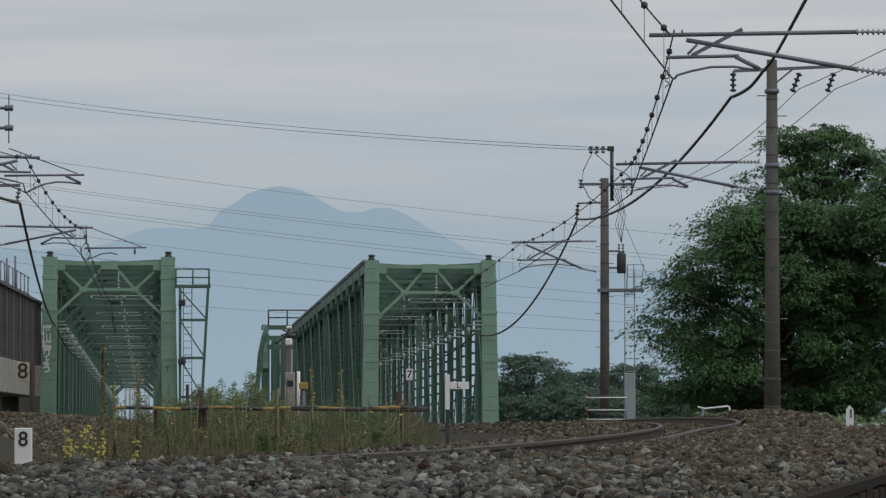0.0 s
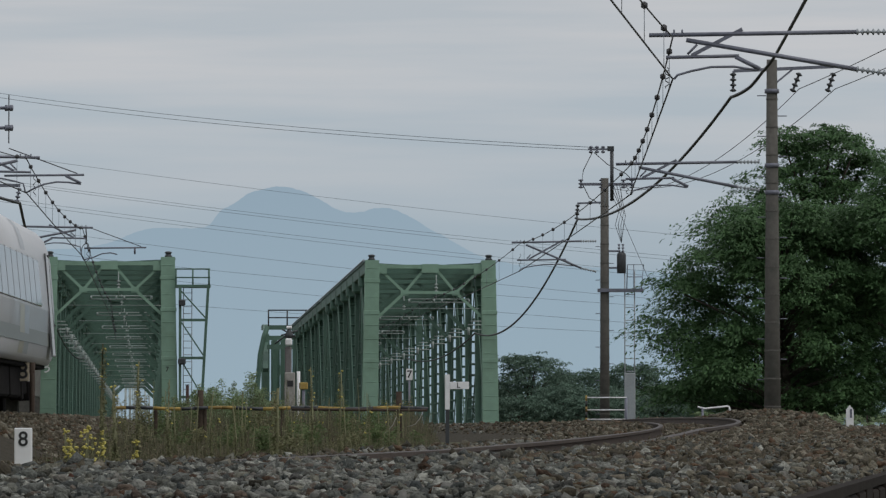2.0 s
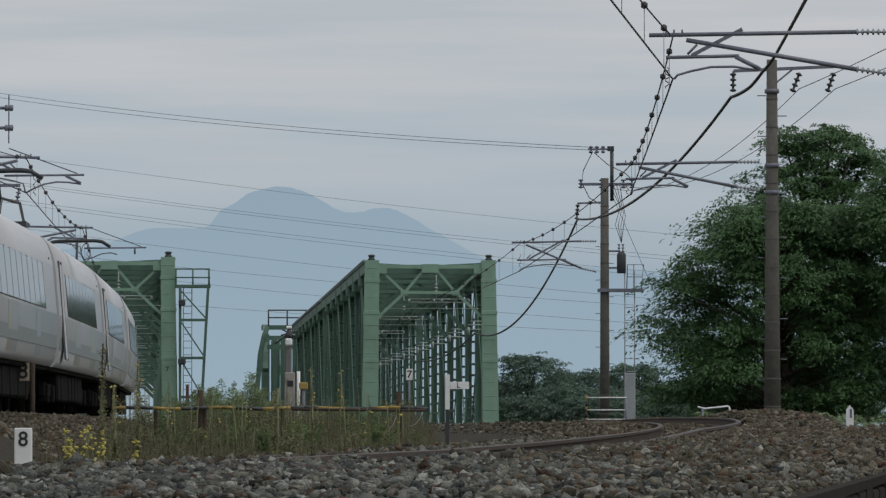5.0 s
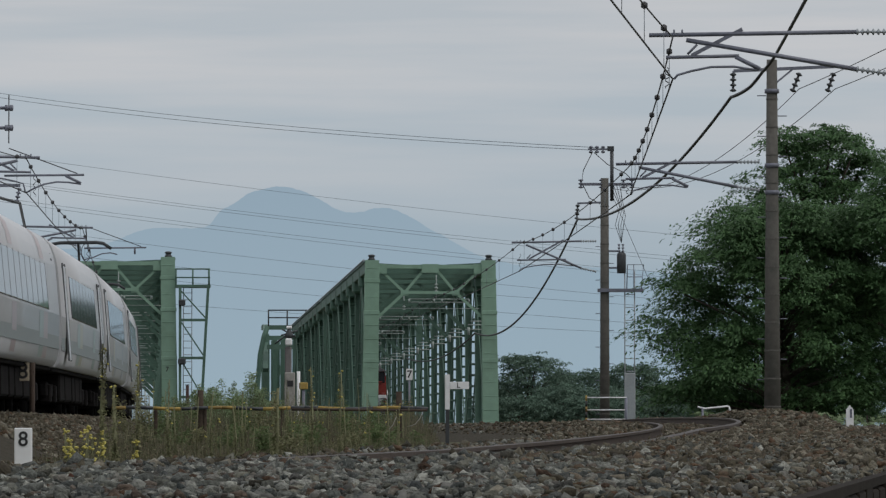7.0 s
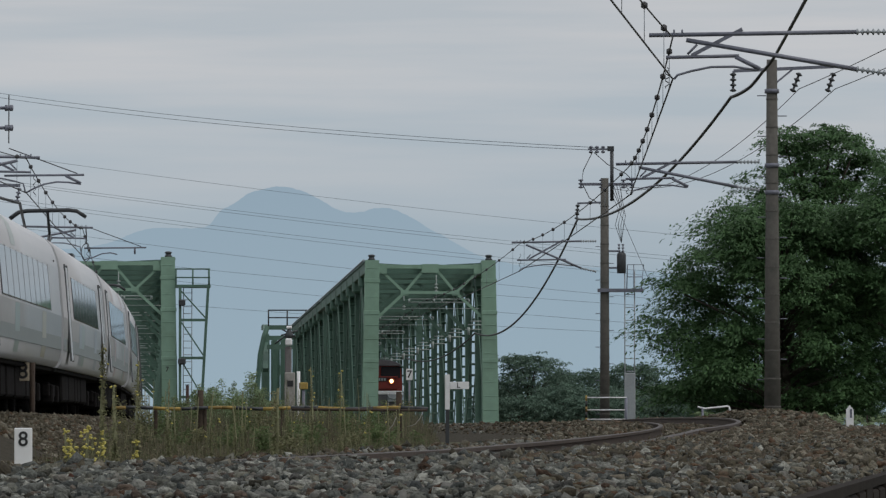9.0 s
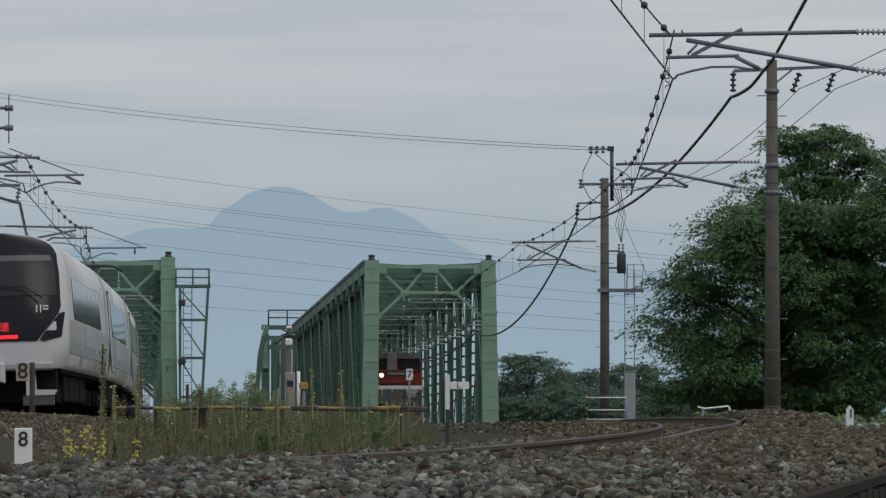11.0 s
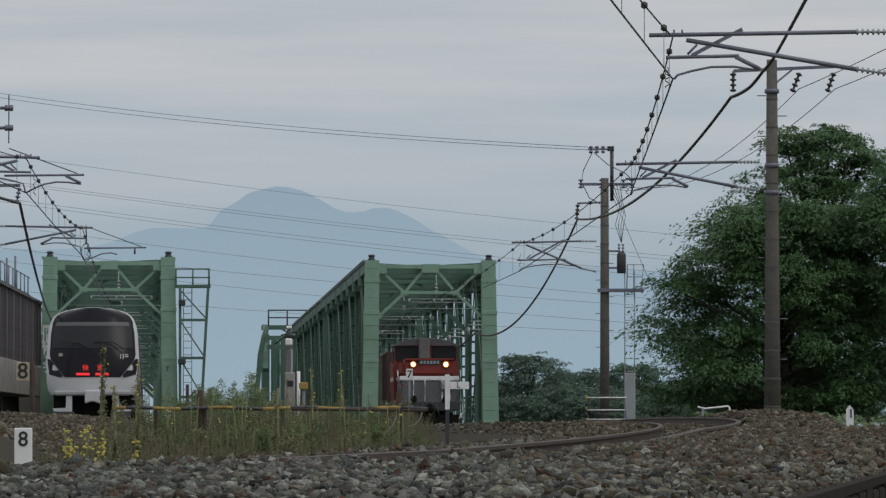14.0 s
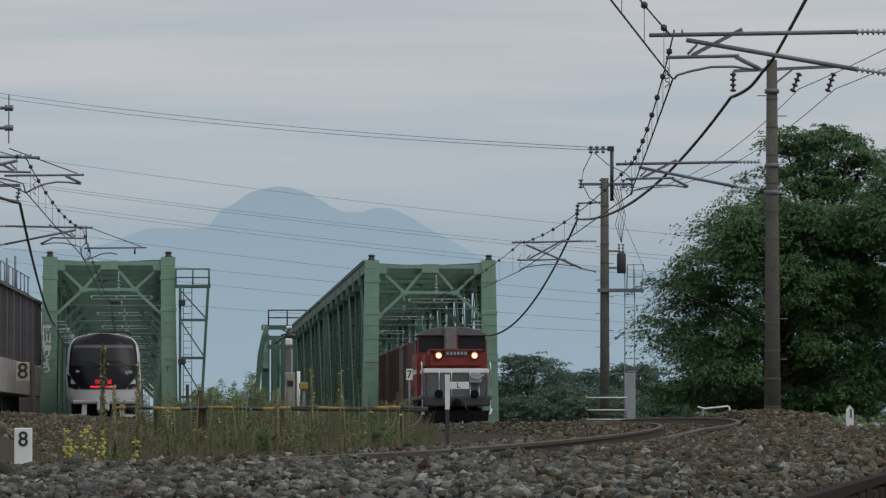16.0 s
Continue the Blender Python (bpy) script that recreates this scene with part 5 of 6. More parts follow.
    for s in (-1, 1):
        put("corner_rail", tube(bmesh.new(), [(s * 1.38, 0.3, 0.9), (s * 1.38, 0.25, 1.3), (s * 1.38, 0.25, 2.35), (s * 1.38, 0.6, 2.5)], 0.025, 6), WHITE)
        put("corner_rail", tube(bmesh.new(), [(s * 1.15, 0.1, 1.1), (s * 1.38, 0.25, 2.2)], 0.02, 6), STEEL_GREY)
        put("step", rounded_box(0.5, 0.35, 0.06, 0.02), WHITE, pose(s * 1.15, 0.2, 0.42), "white edged step")
        put("step_hanger", tube(bmesh.new(), [(s * 1.36, 0.2, 1.0), (s * 1.36, 0.2, 0.42)], 0.025, 5), WHITE)
        put("buffer_lamp", spin(bmesh.new(), [(0.17, 0), (0.17, 0.14), (0.09, 0.16)], 14, pose(s * 0.72, 0.0, 1.22, 90)), CAR_DARK)
        put("step_hook", tube(bmesh.new(), [(s * 1.4, 0.1, 0.62), (s * 1.36, 0.05, 0.45), (s * 1.2, 0.05, 0.36), (s * 1.02, 0.05, 0.42)], 0.05, 6), WHITE, None, "white curved step bracket")
    put("jumper_hose", tube(bmesh.new(), [(0.5, 0.0, 2.05), (0.6, -0.08, 1.85), (0.85, -0.08, 1.8), (1.1, 0, 2.0)], 0.03, 6), STEEL_PALE)
    put("hose", tube(bmesh.new(), [(0.3, 0.0, 1.0), (0.36, -0.15, 0.7), (0.42, -0.1, 0.5)], 0.035, 6), STEEL_DARK)
    put("hose", tube(bmesh.new(), [(-0.3, 0.0, 1.0), (-0.36, -0.15, 0.7), (-0.42, -0.1, 0.5)], 0.035, 6), STEEL_DARK)
    put("tool_box", rounded_box(0.5, 0.2, 0.4, 0.04), STEEL_PALE, pose(0.75, 0.05, 1.85), "pale grey equipment box")
    put("buffer_beam", rounded_box(2.7, 0.25, 0.4, 0.05), STEEL_DARK, pose(0, 0.1, 0.92))
    put("coupler", rounded_box(0.34, 0.6, 0.34, 0.08), CAR_DARK, pose(0, -0.1, 0.85))
    bm = bmesh.new()
    prism(bm, [(-1.25, 0.12), (1.25, 0.12), (1.3, 0.55), (-1.3, 0.55)], -0.05, 0.12)
    put("snow_plough", bm, CAR_DARK)
    for yb in (2.6, 11.0):
        add_bogie(t, yb)
    put("fuel_tank", rounded_box(2.3, 4.4, 0.6, 0.1), CAR_DARK, pose(0, 6.9, 0.72))
    return t


LOCO = build_loco()


def build_wagon():
    t = thing("flat_wagon", "dark grey flat wagon carrying containers", "freight wagon", None, "freight wagons")
    part("deck", rounded_box(2.6, 19.6, 0.3, 0.03), STEEL_DARK, t, "", pose(0, 0, 0.95))
    for s in (-1, 1):
        part("side_sill", rounded_box(0.12, 19.6, 0.42, 0.03), LOCO_GREY, t, "", pose(s * 1.28, 0, 0.84))
    for y in (-7.2, 7.2):
        add_bogie(t, y)
    return t


def build_container(mtl, label):
    t = thing("freight_container", label, "container", None, "containers on the wagons")
    part("shell", rounded_box(2.45, 3.6, 2.5, 0.03, 1), mtl, t, "", pose(0, 0, 1.25))
    rib = shared("rib", box(bmesh.new(), (0, 0, 1.25), (0.05, 0.08, 2.3)), mtl)
    for s in (-1, 1):
        for k in range(9):
            piece("rib", rib, t, pose(s * 1.235, -1.5 + k * 0.375, 0))
        for x in (-0.55, 0.55):
            part("lock_bar", tube(bmesh.new(), [(x, s * 1.83, 0.15), (x, s * 1.83, 2.35)], 0.025, 5), STEEL_GREY, t)
    return t


WAGONS, BOXES = [], []
w_proto = build_wagon()
c_red, c_grey = build_container(CONTAINER_RED, "faded red-brown steel freight container on a wagon"), build_container(CONTAINER_GREY, "dusty grey steel freight container on a wagon")
used_ = set()
for k_ in range(4):
    WAGONS.append(w_proto if k_ == 0 else copy_thing(w_proto, Matrix()))
    for j_ in range(5):
        proto_ = c_grey if (k_ * 5 + j_) in (1, 7, 13) else c_red
        ob_ = copy_thing(proto_, Matrix()) if proto_ in used_ else proto_
        used_.add(proto_)
        BOXES.append((k_, j_, ob_))


# ---- trees and shrubs ----
def leaf_cloud(rng, lobes, per, size, droop, loose=0.4):
    """Leaves in flat drooping sprays round the lobes (centre, radius, flatness)."""
    vs = []
    for (cx, cy, cz, r, flat) in lobes:
        k = max(int(26 * r * r) + 8, 8)
        d = rng.normal(size=(k, 3))
        d[:, 2] = np.abs(d[:, 2]) * 1.1 - 0.35
        d /= np.linalg.norm(d, axis=1)[:, None]
        rad = r * (0.45 + 0.6 * rng.random(k))
        sc = np.stack([cx + d[:, 0] * rad, cy + d[:, 1] * rad, cz + d[:, 2] * rad * flat], 1)
        sr = r * (0.22 + 0.2 * rng.random(k))
        m = max(int(per * r * r / k), 6)
        n = k * m
        a = rng.random(n) * 2 * math.pi
        q = np.sqrt(rng.random(n))
        who = np.repeat(np.arange(k), m)
        off = np.stack([np.cos(a) * q, np.sin(a) * q], 1)
        out = d[who, :2] / np.maximum(np.linalg.norm(d[who, :2], axis=1), 0.2)[:, None]
        stretch = np.sum(off * out, 1)[:, None] * out * 0.5
        pos = (off + stretch) * sr[who][:, None]
        fall = -droop * 2.2 * sr[who] * (np.maximum(np.sum(off * out, 1), 0) ** 2 + 0.5 * q * q)
        c = np.stack([sc[who, 0] + pos[:, 0], sc[who, 1] + pos[:, 1], sc[who, 2] + fall + rng.normal(size=n) * sr[who] * 0.13], 1)
        up = np.stack([out[:, 0] * 0.5, out[:, 1] * 0.5, np.ones(n)], 1) + rng.normal(size=(n, 3)) * loose
        ax = np.stack([out[:, 0], out[:, 1], np.full(n, -0.5)], 1) + rng.normal(size=(n, 3)) * 0.5
        ax -= up * (np.sum(ax * up, 1) / np.sum(up * up, 1))[:, None]
        ax /= np.linalg.norm(ax, axis=1)[:, None]
        b = np.cross(ax, up)
        b /= np.linalg.norm(b, axis=1)[:, None]
        s = size * (0.6 + 0.8 * rng.random(n))[:, None]
        vs.append(np.stack([c - ax * s, c + b * s * 0.42, c + ax * s, c - b * s * 0.42], 1).reshape(-1, 3))
    v = np.concatenate(vs)
    return v, np.arange(len(v)).reshape(-1, 4)


def build_tree(name, label, x, y, z0, height, half, seed, count, per, size, leaf, crown_from=0.15, category="tree", group="", droop=0.25, lean=0.0, fat=(0.2, 0.36), loose=0.4):
    rng = np.random.default_rng(seed)
    t = thing(name, label, category, pose(x, y, z0), group)
    bm = bmesh.new()
    tube(bm, [(0, 0, -0.3), (0.1, 0, height * 0.25), (lean * 0.4, 0.05, height * 0.55), (lean, 0, height * 0.9)], max(0.03 * height, 0.03), 8, 0.02)
    lobes = []
    for k in range(count):
        u = (k + 0.5) / count
        zz = height * (crown_from + (1 - crown_from) * (0.04 + 0.92 * u))
        env = half * math.sqrt(max(1 - (2 * (crown_from + (1 - crown_from) * u) - 0.85) ** 2 / 1.45, 0.05))
        ang = k * 2.4 + rng.uniform(-0.5, 0.5)
        rr = env * (0.25 + 0.75 * rng.random() ** 0.5)
        cx, cy = rr * math.cos(ang) + lean * u, rr * math.sin(ang) * 0.8
        r = half * rng.uniform(*fat)
        lobes.append((cx, cy, min(zz, height - r * 0.7), r, rng.uniform(0.5, 0.8)))
        if k % 2 == 0:
            tube(bm, [(lean * u * 0.6, 0, zz * 0.65), (cx * 0.5, cy * 0.5, zz * 0.85), (cx, cy, zz)], 0.012 * height, 6, 0.012)
    part("trunk", bm, BARK, t)
    v, f = leaf_cloud(rng, lobes, per, size, droop, loose)
    piece("crown", np_mesh("crown", v, f, leaf), t)
    return t


build_tree("broadleaf_tree", "large dark green tree with drooping feathery sprays", 9.4, 152, -0.6, 7.0, 3.6, 3, 80, 1900, 0.056, LEAF, 0.12, droop=0.35)
build_tree("broadleaf_tree", "tall dark green tree rising behind the pole", 10.75, 158, -0.6, 9.5, 2.5, 5, 60, 1900, 0.056, LEAF, 0.34, droop=0.3, fat=(0.24, 0.4))
build_tree("broadleaf_tree", "dense dark green tree at the edge of the grove", 13.6, 151, -0.6, 8.3, 3.0, 8, 50, 1800, 0.056, LEAF, 0.4, droop=0.3)
build_tree("broadleaf_tree", "low dark green tree filling the grove", 9.6, 164, -0.6, 3.6, 2.0, 11, 46, 1800, 0.06, LEAF, 0.02, droop=0.25)
build_tree("broadleaf_tree", "low dark green tree filling the grove", 12.4, 160, -0.6, 5.4, 3.0, 12, 46, 1900, 0.055, LEAF, 0.02, droop=0.25)
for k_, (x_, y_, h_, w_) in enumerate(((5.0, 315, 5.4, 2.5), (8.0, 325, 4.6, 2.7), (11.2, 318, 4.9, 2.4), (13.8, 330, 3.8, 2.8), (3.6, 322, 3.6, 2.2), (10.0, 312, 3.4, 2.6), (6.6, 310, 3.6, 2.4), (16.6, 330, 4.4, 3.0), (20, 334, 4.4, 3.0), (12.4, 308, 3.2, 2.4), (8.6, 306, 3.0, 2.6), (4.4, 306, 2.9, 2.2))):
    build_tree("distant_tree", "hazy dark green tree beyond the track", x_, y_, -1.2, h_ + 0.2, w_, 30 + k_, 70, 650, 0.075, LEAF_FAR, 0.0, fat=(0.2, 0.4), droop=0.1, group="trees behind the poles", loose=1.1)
def build_clump(x, y, h, w, seed, material, label, name="leafy_weed", category="wild plant", group="leafy weeds", stems=9, steps=22, each=5, scale=1.0, z0=-0.44):
    """A leafy wild plant: several stems fanning out, set with small leaves."""
    rng = np.random.default_rng(seed)
    t = thing(name, label, category, pose(x, y, z0), group)
    bm = bmesh.new()
    spots = []
    for k in range(stems):
        a, f = rng.uniform(0, 6.28), rng.uniform(0.5, 1.0)
        tip = (w * math.cos(a) * rng.uniform(0.3, 1), w * math.sin(a), h * f)
        tube(bm, [(0.1 * tip[0], 0.1 * tip[1], 0), (0.5 * tip[0], 0.5 * tip[1], h * f * 0.6), tip], 0.006 * scale, 4, 0.002 * scale)
        for u in np.linspace(0.1, 1, steps):
            spots.append((tip[0] * (0.2 + 0.8 * u), tip[1] * u, h * f * (0.12 + 0.88 * u), (0.5 + math.sin(math.pi * min(u * 1.05, 1))) * 0.75))
    part("stem", bm, STALK, t)
    spots = np.repeat(np.array(spots), each, 0)
    n = len(spots)
    c = spots[:, :3] + rng.normal(size=(n, 3)) * 0.04 * scale * spots[:, 3:] * (1.6, 1.6, 0.8)
    a = rng.normal(size=(n, 3)) * (1, 1, 0.5)
    a /= np.linalg.norm(a, axis=1)[:, None]
    b = np.cross(a, rng.normal(size=(n, 3)))
    b /= np.linalg.norm(b, axis=1)[:, None]
    q = (0.014 + 0.022 * rng.random(n))[:, None] * scale ** 0.7
    v = np.stack([c - a * q, c + b * q * 0.4, c + a * q, c - b * q * 0.4], 1).reshape(-1, 3)
    piece("leaves", np_mesh("leaves", v, np.arange(len(v)).reshape(-1, 4), material), t)


shrub_rng = random.Random(9)
for k_, (x_, y_, h_) in enumerate(((-10.6, 226, 2.5), (-10.1, 231, 2.7), (-9.6, 228, 2.9), (-9.1, 233, 3.0), (-8.6, 229, 2.7), (-8.2, 232, 3.3), (-7.8, 227, 2.9), (-9.0, 222, 2.2), (-8.0, 221, 2.1), (-10.0, 221, 2.1), (-7.2, 230, 2.4), (-6.6, 226, 2.1), (-5.6, 224, 1.9), (-4.9, 226, 1.8))):
    build_clump(x_, y_, h_, shrub_rng.uniform(0.55, 0.85), 60 + k_, LEAF_LIGHT, "light green feathery shrub between the bridges", "leafy_shrub", "shrub", "shrubs between the bridges", 13, 26, 14, 3.0, -0.9)
for k_, (x_, y_, h_, w_) in enumerate(((7.6, 128, 0.75, 0.9), (8.7, 127, 0.8, 1.0), (9.9, 128, 0.8, 1.0), (6.7, 138, 0.9, 0.6))):
    build_tree("leafy_shrub", "light green undergrowth at the foot of the trees", x_, y_, -0.4, h_, w_, 80 + k_, 16, 900, 0.06, LEAF_LIGHT, 0.05, "shrub", "undergrowth", 0.1)


# ---- weeds between the tracks ----
def build_weeds():
    rng = np.random.default_rng(4)
    n = 60000
    y = 62 + 46 * rng.random(n) ** 0.7
    lo = np.array([left_x(v) + 3.4 for v in y])
    hi = np.array([min(right_x(v) - 2.0, -0.15 + 0.1 * math.sin(v)) for v in y])
    x = lo + (hi - lo) * rng.random(n)
    keep = (x > -0.069 * y + 0.5 * np.sin(y * 0.7)) & (rng.random(n) < np.clip(0.75 + 1.5 * np.array([noise.noise(Vector((a * 1.6, b * 0.3, 2))) for a, b in zip(x, y)]), 0.12, 1))
    x, y = x[keep], y[keep]
    n = len(x)
    patch = np.array([noise.noise(Vector((a * 0.9, b * 0.25, 7))) for a, b in zip(x, y)])
    h = (0.16 + 0.40 * rng.random(n)) * (1 + 1.1 * patch)
    h[rng.random(n) < 0.04] *= 1.45
    h *= np.interp(y, [60, 80, 87, 90, 108], [0.3, 0.5, 0.75, 1.15, 1.35])
    h *= np.clip((0.15 - x) / 0.7, 0.3, 1)
    z = np.array([ground_z(a, b) for a, b in zip(x, y)])
    lean = rng.normal(size=(n, 2)) * 0.11
    w = 0.0016 + 0.003 * rng.random(n)
    ang = rng.random(n) * math.pi
    dx, dy = np.cos(ang) * w, np.sin(ang) * w
    v = np.stack([np.stack([x - dx, y - dy, z], 1), np.stack([x + dx, y + dy, z], 1),
                  np.stack([x + dx + lean[:, 0] * h, y + lean[:, 1] * 0.7, z + h * 0.7], 1), np.stack([x + lean[:, 0] * h * 1.45, y + lean[:, 1], z + h], 1)], 1).reshape(-1, 3)
    tagged(new("weeds", np_mesh("weeds", v, np.arange(len(v)).reshape(-1, 4), WEED)), "dense olive and straw-coloured grass between the tracks", "grass", kind="stuff")
    # broad leaves on the stems
    k = rng.integers(0, n, 80000)
    u = 0.1 + 0.85 * rng.random(len(k))
    c = np.stack([x[k] + lean[k, 0] * h[k] * u, y[k] + lean[k, 1] * u, z[k] + h[k] * u], 1)
    a = rng.normal(size=(len(k), 3))
    a[:, 2] *= 0.6
    a /= np.linalg.norm(a, axis=1)[:, None]
    b = np.cross(a, rng.normal(size=(len(k), 3)))
    b /= np.linalg.norm(b, axis=1)[:, None]
    s = (0.008 + 0.017 * rng.random(len(k)))[:, None]
    v = np.stack([c - a * s, c + b * s * 0.35, c + a * s, c - b * s * 0.35], 1).reshape(-1, 3)
    tagged(new("weed_leaves", np_mesh("weed_leaves", v, np.arange(len(v)).reshape(-1, 4), WEED)), "small dry and green leaves of the weeds", "grass", kind="stuff")


build_weeds()


def build_stalk(x, y, z0, h, r, bloom, seed, label, flower_top=0.35):
    """An upright flowering weed: thick stem, ragged leaves and a spike of buds."""
    rng = random.Random(seed)
    nrng = np.random.default_rng(seed)
    t = thing("flower_stalk", label, "wild plant", pose(x, y, z0), "tall wild plants")
    part("stem", tube(bmesh.new(), [(0, 0, 0), (rng.uniform(-0.02, 0.02), 0, h * 0.5), (rng.uniform(-0.03, 0.03), 0, h)], r, 6, r * 0.35), STALK, t)
    n = int(380 * h)
    u = nrng.random(n)
    c = np.stack([nrng.normal(size=n) * r * 0.8 * (1.2 - 0.6 * u), nrng.normal(size=n) * r * 0.8, u * h * 0.97], 1)
    a = nrng.normal(size=(n, 3))
    a[:, 2] = np.abs(a[:, 2])
    a /= np.linalg.norm(a, axis=1)[:, None]
    b = np.cross(a, nrng.normal(size=(n, 3)))
    b /= np.linalg.norm(b, axis=1)[:, None]
    s = (r * 0.95 * (1.3 - 0.7 * u))[:, None]
    v = np.stack([c - a * s, c + b * s * 0.4, c + a * s, c - b * s * 0.4], 1).reshape(-1, 3)
    piece("leaves", np_mesh("leaves", v, np.arange(len(v)).reshape(-1, 4), STALK_LEAF), t)
    if bloom:
        bm = bmesh.new()
        for k in range(bloom):
            zz = h * (1 - flower_top * rng.random() ** 1.3)
            a0 = rng.uniform(0, 6.28)
            q = rng.uniform(0.010, 0.018)
            m = pose(math.cos(a0) * r * 2.0, math.sin(a0) * r * 2.0, zz, rng.uniform(-40, 40), rng.uniform(-40, 40), 0)
            spin(bm, [(q * 0.3, -q * 0.6), (q, -q * 0.1), (q * 0.9, q * 0.3), (q * 0.3, q * 0.5)], 5, m)
        part("blossoms", bm, FLOWER, t, "small yellow blossoms")


for k_, (x_, y_, top_, r_, bl_) in enumerate(((-3.10, 50, 0.78, 0.024, 8), (-2.87, 48, 0.30, 0.022, 7), (-2.78, 50, 0.62, 0.020, 9), (-3.12, 52, 0.42, 0.02, 7), (-1.47, 48, 0.36, 0.028, 0), (-1.44, 60, 0.68, 0.017, 10),
                                       (-1.17, 62, 0.66, 0.015, 8), (-2.75, 55, 0.5, 0.014, 5), (-1.75, 58, 0.45, 0.013, 3), (-0.8, 60, 0.3, 0.012, 4), (-1.05, 58, 0.35, 0.012, 4), (-0.62, 62, 0.32, 0.012, 6),
                                       (-2.2, 60, 0.42, 0.012, 0), (-2.45, 58, 0.4, 0.013, 0), (-0.45, 56, 0.2, 0.012, 6), (-1.9, 50, 0.25, 0.014, 0))):
    build_stalk(x_, y_, -0.42, top_ + 0.42, r_, bl_ // 2, 100 + k_, "tall olive wild stalk with a ragged seed spike" if bl_ < 5 else "tall olive wild stalk with a few yellow blossoms")
stalk_rng = random.Random(77)
for k_ in range(64):
    y_ = stalk_rng.uniform(55, 95)
    x_ = -stalk_rng.uniform(0.006, 0.058) * y_
    build_stalk(x_, y_, -0.42, stalk_rng.choice((0.5, 0.65, 0.75, 0.9, 1.1) if y_ > 75 else (0.45, 0.6, 0.75)) * stalk_rng.uniform(0.85, 1.15), stalk_rng.uniform(0.006, 0.013), stalk_rng.choice((0, 0, 2)), 200 + k_, "thin dry wild stalk with a seed spike")
for k_, (x_, y_, top_) in enumerate(((-2.78, 40.5, 0.01), (-2.73, 40, -0.03), (-2.66, 41, 0.02), (-2.62, 40, -0.02), (-2.58, 40.4, -0.04), (-2.55, 41, 0.0), (-2.5, 40, -0.12), (-2.75, 40.2, -0.08), (-2.68, 39.8, -0.1), (-2.3, 41, -0.08))):
    build_stalk(x_, y_, -0.42, top_ + 0.42, 0.010, 13, 140 + k_, "low wild plant covered in bright yellow blossoms", 0.55)


clump_rng = random.Random(31)
for k_ in range(46):
    y_ = clump_rng.uniform(72, 112)
    x_ = (-0.004 - 0.055 * clump_rng.random() ** 0.9) * y_
    green_ = clump_rng.random() < 0.6
    build_clump(x_, y_, clump_rng.uniform(0.35, 0.6) if y_ < 87 else clump_rng.uniform(0.7, 1.15), clump_rng.uniform(0.12, 0.3), 300 + k_, CLUMP_LEAF if green_ else STALK_LEAF,
                "bushy green weed among dry grass" if green_ else "straggly straw-coloured weed among dry grass")


# ---- barrier of pipes among the weeds ----
def build_barrier():
    t = thing("pipe_barrier", "rusty yellow and black striped pipe barrier on dark posts", "barrier")
    xs = np.linspace(-5.25, -0.24, 24)
    for k, (a, b) in enumerate(zip(xs, xs[1:])):
        part("pipe_section", tube(bmesh.new(), [(a, 87, 0.335 + 0.012 * math.sin(k)), (b + 0.004, 87, 0.335 + 0.012 * math.sin(k + 1))], 0.028, 8), YELLOW if k % 4 in (0, 3) else STEEL_DARK, t)
    part("lower_pipe", tube(bmesh.new(), [(-2.4, 86.94, 0.315), (-0.25, 86.94, 0.30)], 0.022, 8), RUST, t)
    for x, top in ((-4.56, 0.33), (-3.85, 0.62), (-3.78, 0.35), (-2.55, 0.33), (-1.8, 0.36), (-0.7, 0.60)):
        part("post", tube(bmesh.new(), [(x, 87.08, -0.5), (x, 87.08, top)], 0.046 if top > 0.4 else 0.03, 8), POST_RUST, t)
    part("loose_rope", tube(bmesh.new(), [(-0.32, 86.95, 0.3), (-0.36, 86.9, 0.18), (-0.44, 86.9, 0.08), (-0.56, 86.9, 0.04)], 0.006, 5), CONCRETE_PALE, t)
    part("loose_rope", tube(bmesh.new(), [(-0.74, 86.95, 0.2), (-0.8, 86.9, 0.06), (-0.9, 86.9, -0.05), (-1.0, 86.9, -0.06)], 0.006, 5), CONCRETE_PALE, t)


build_barrier()


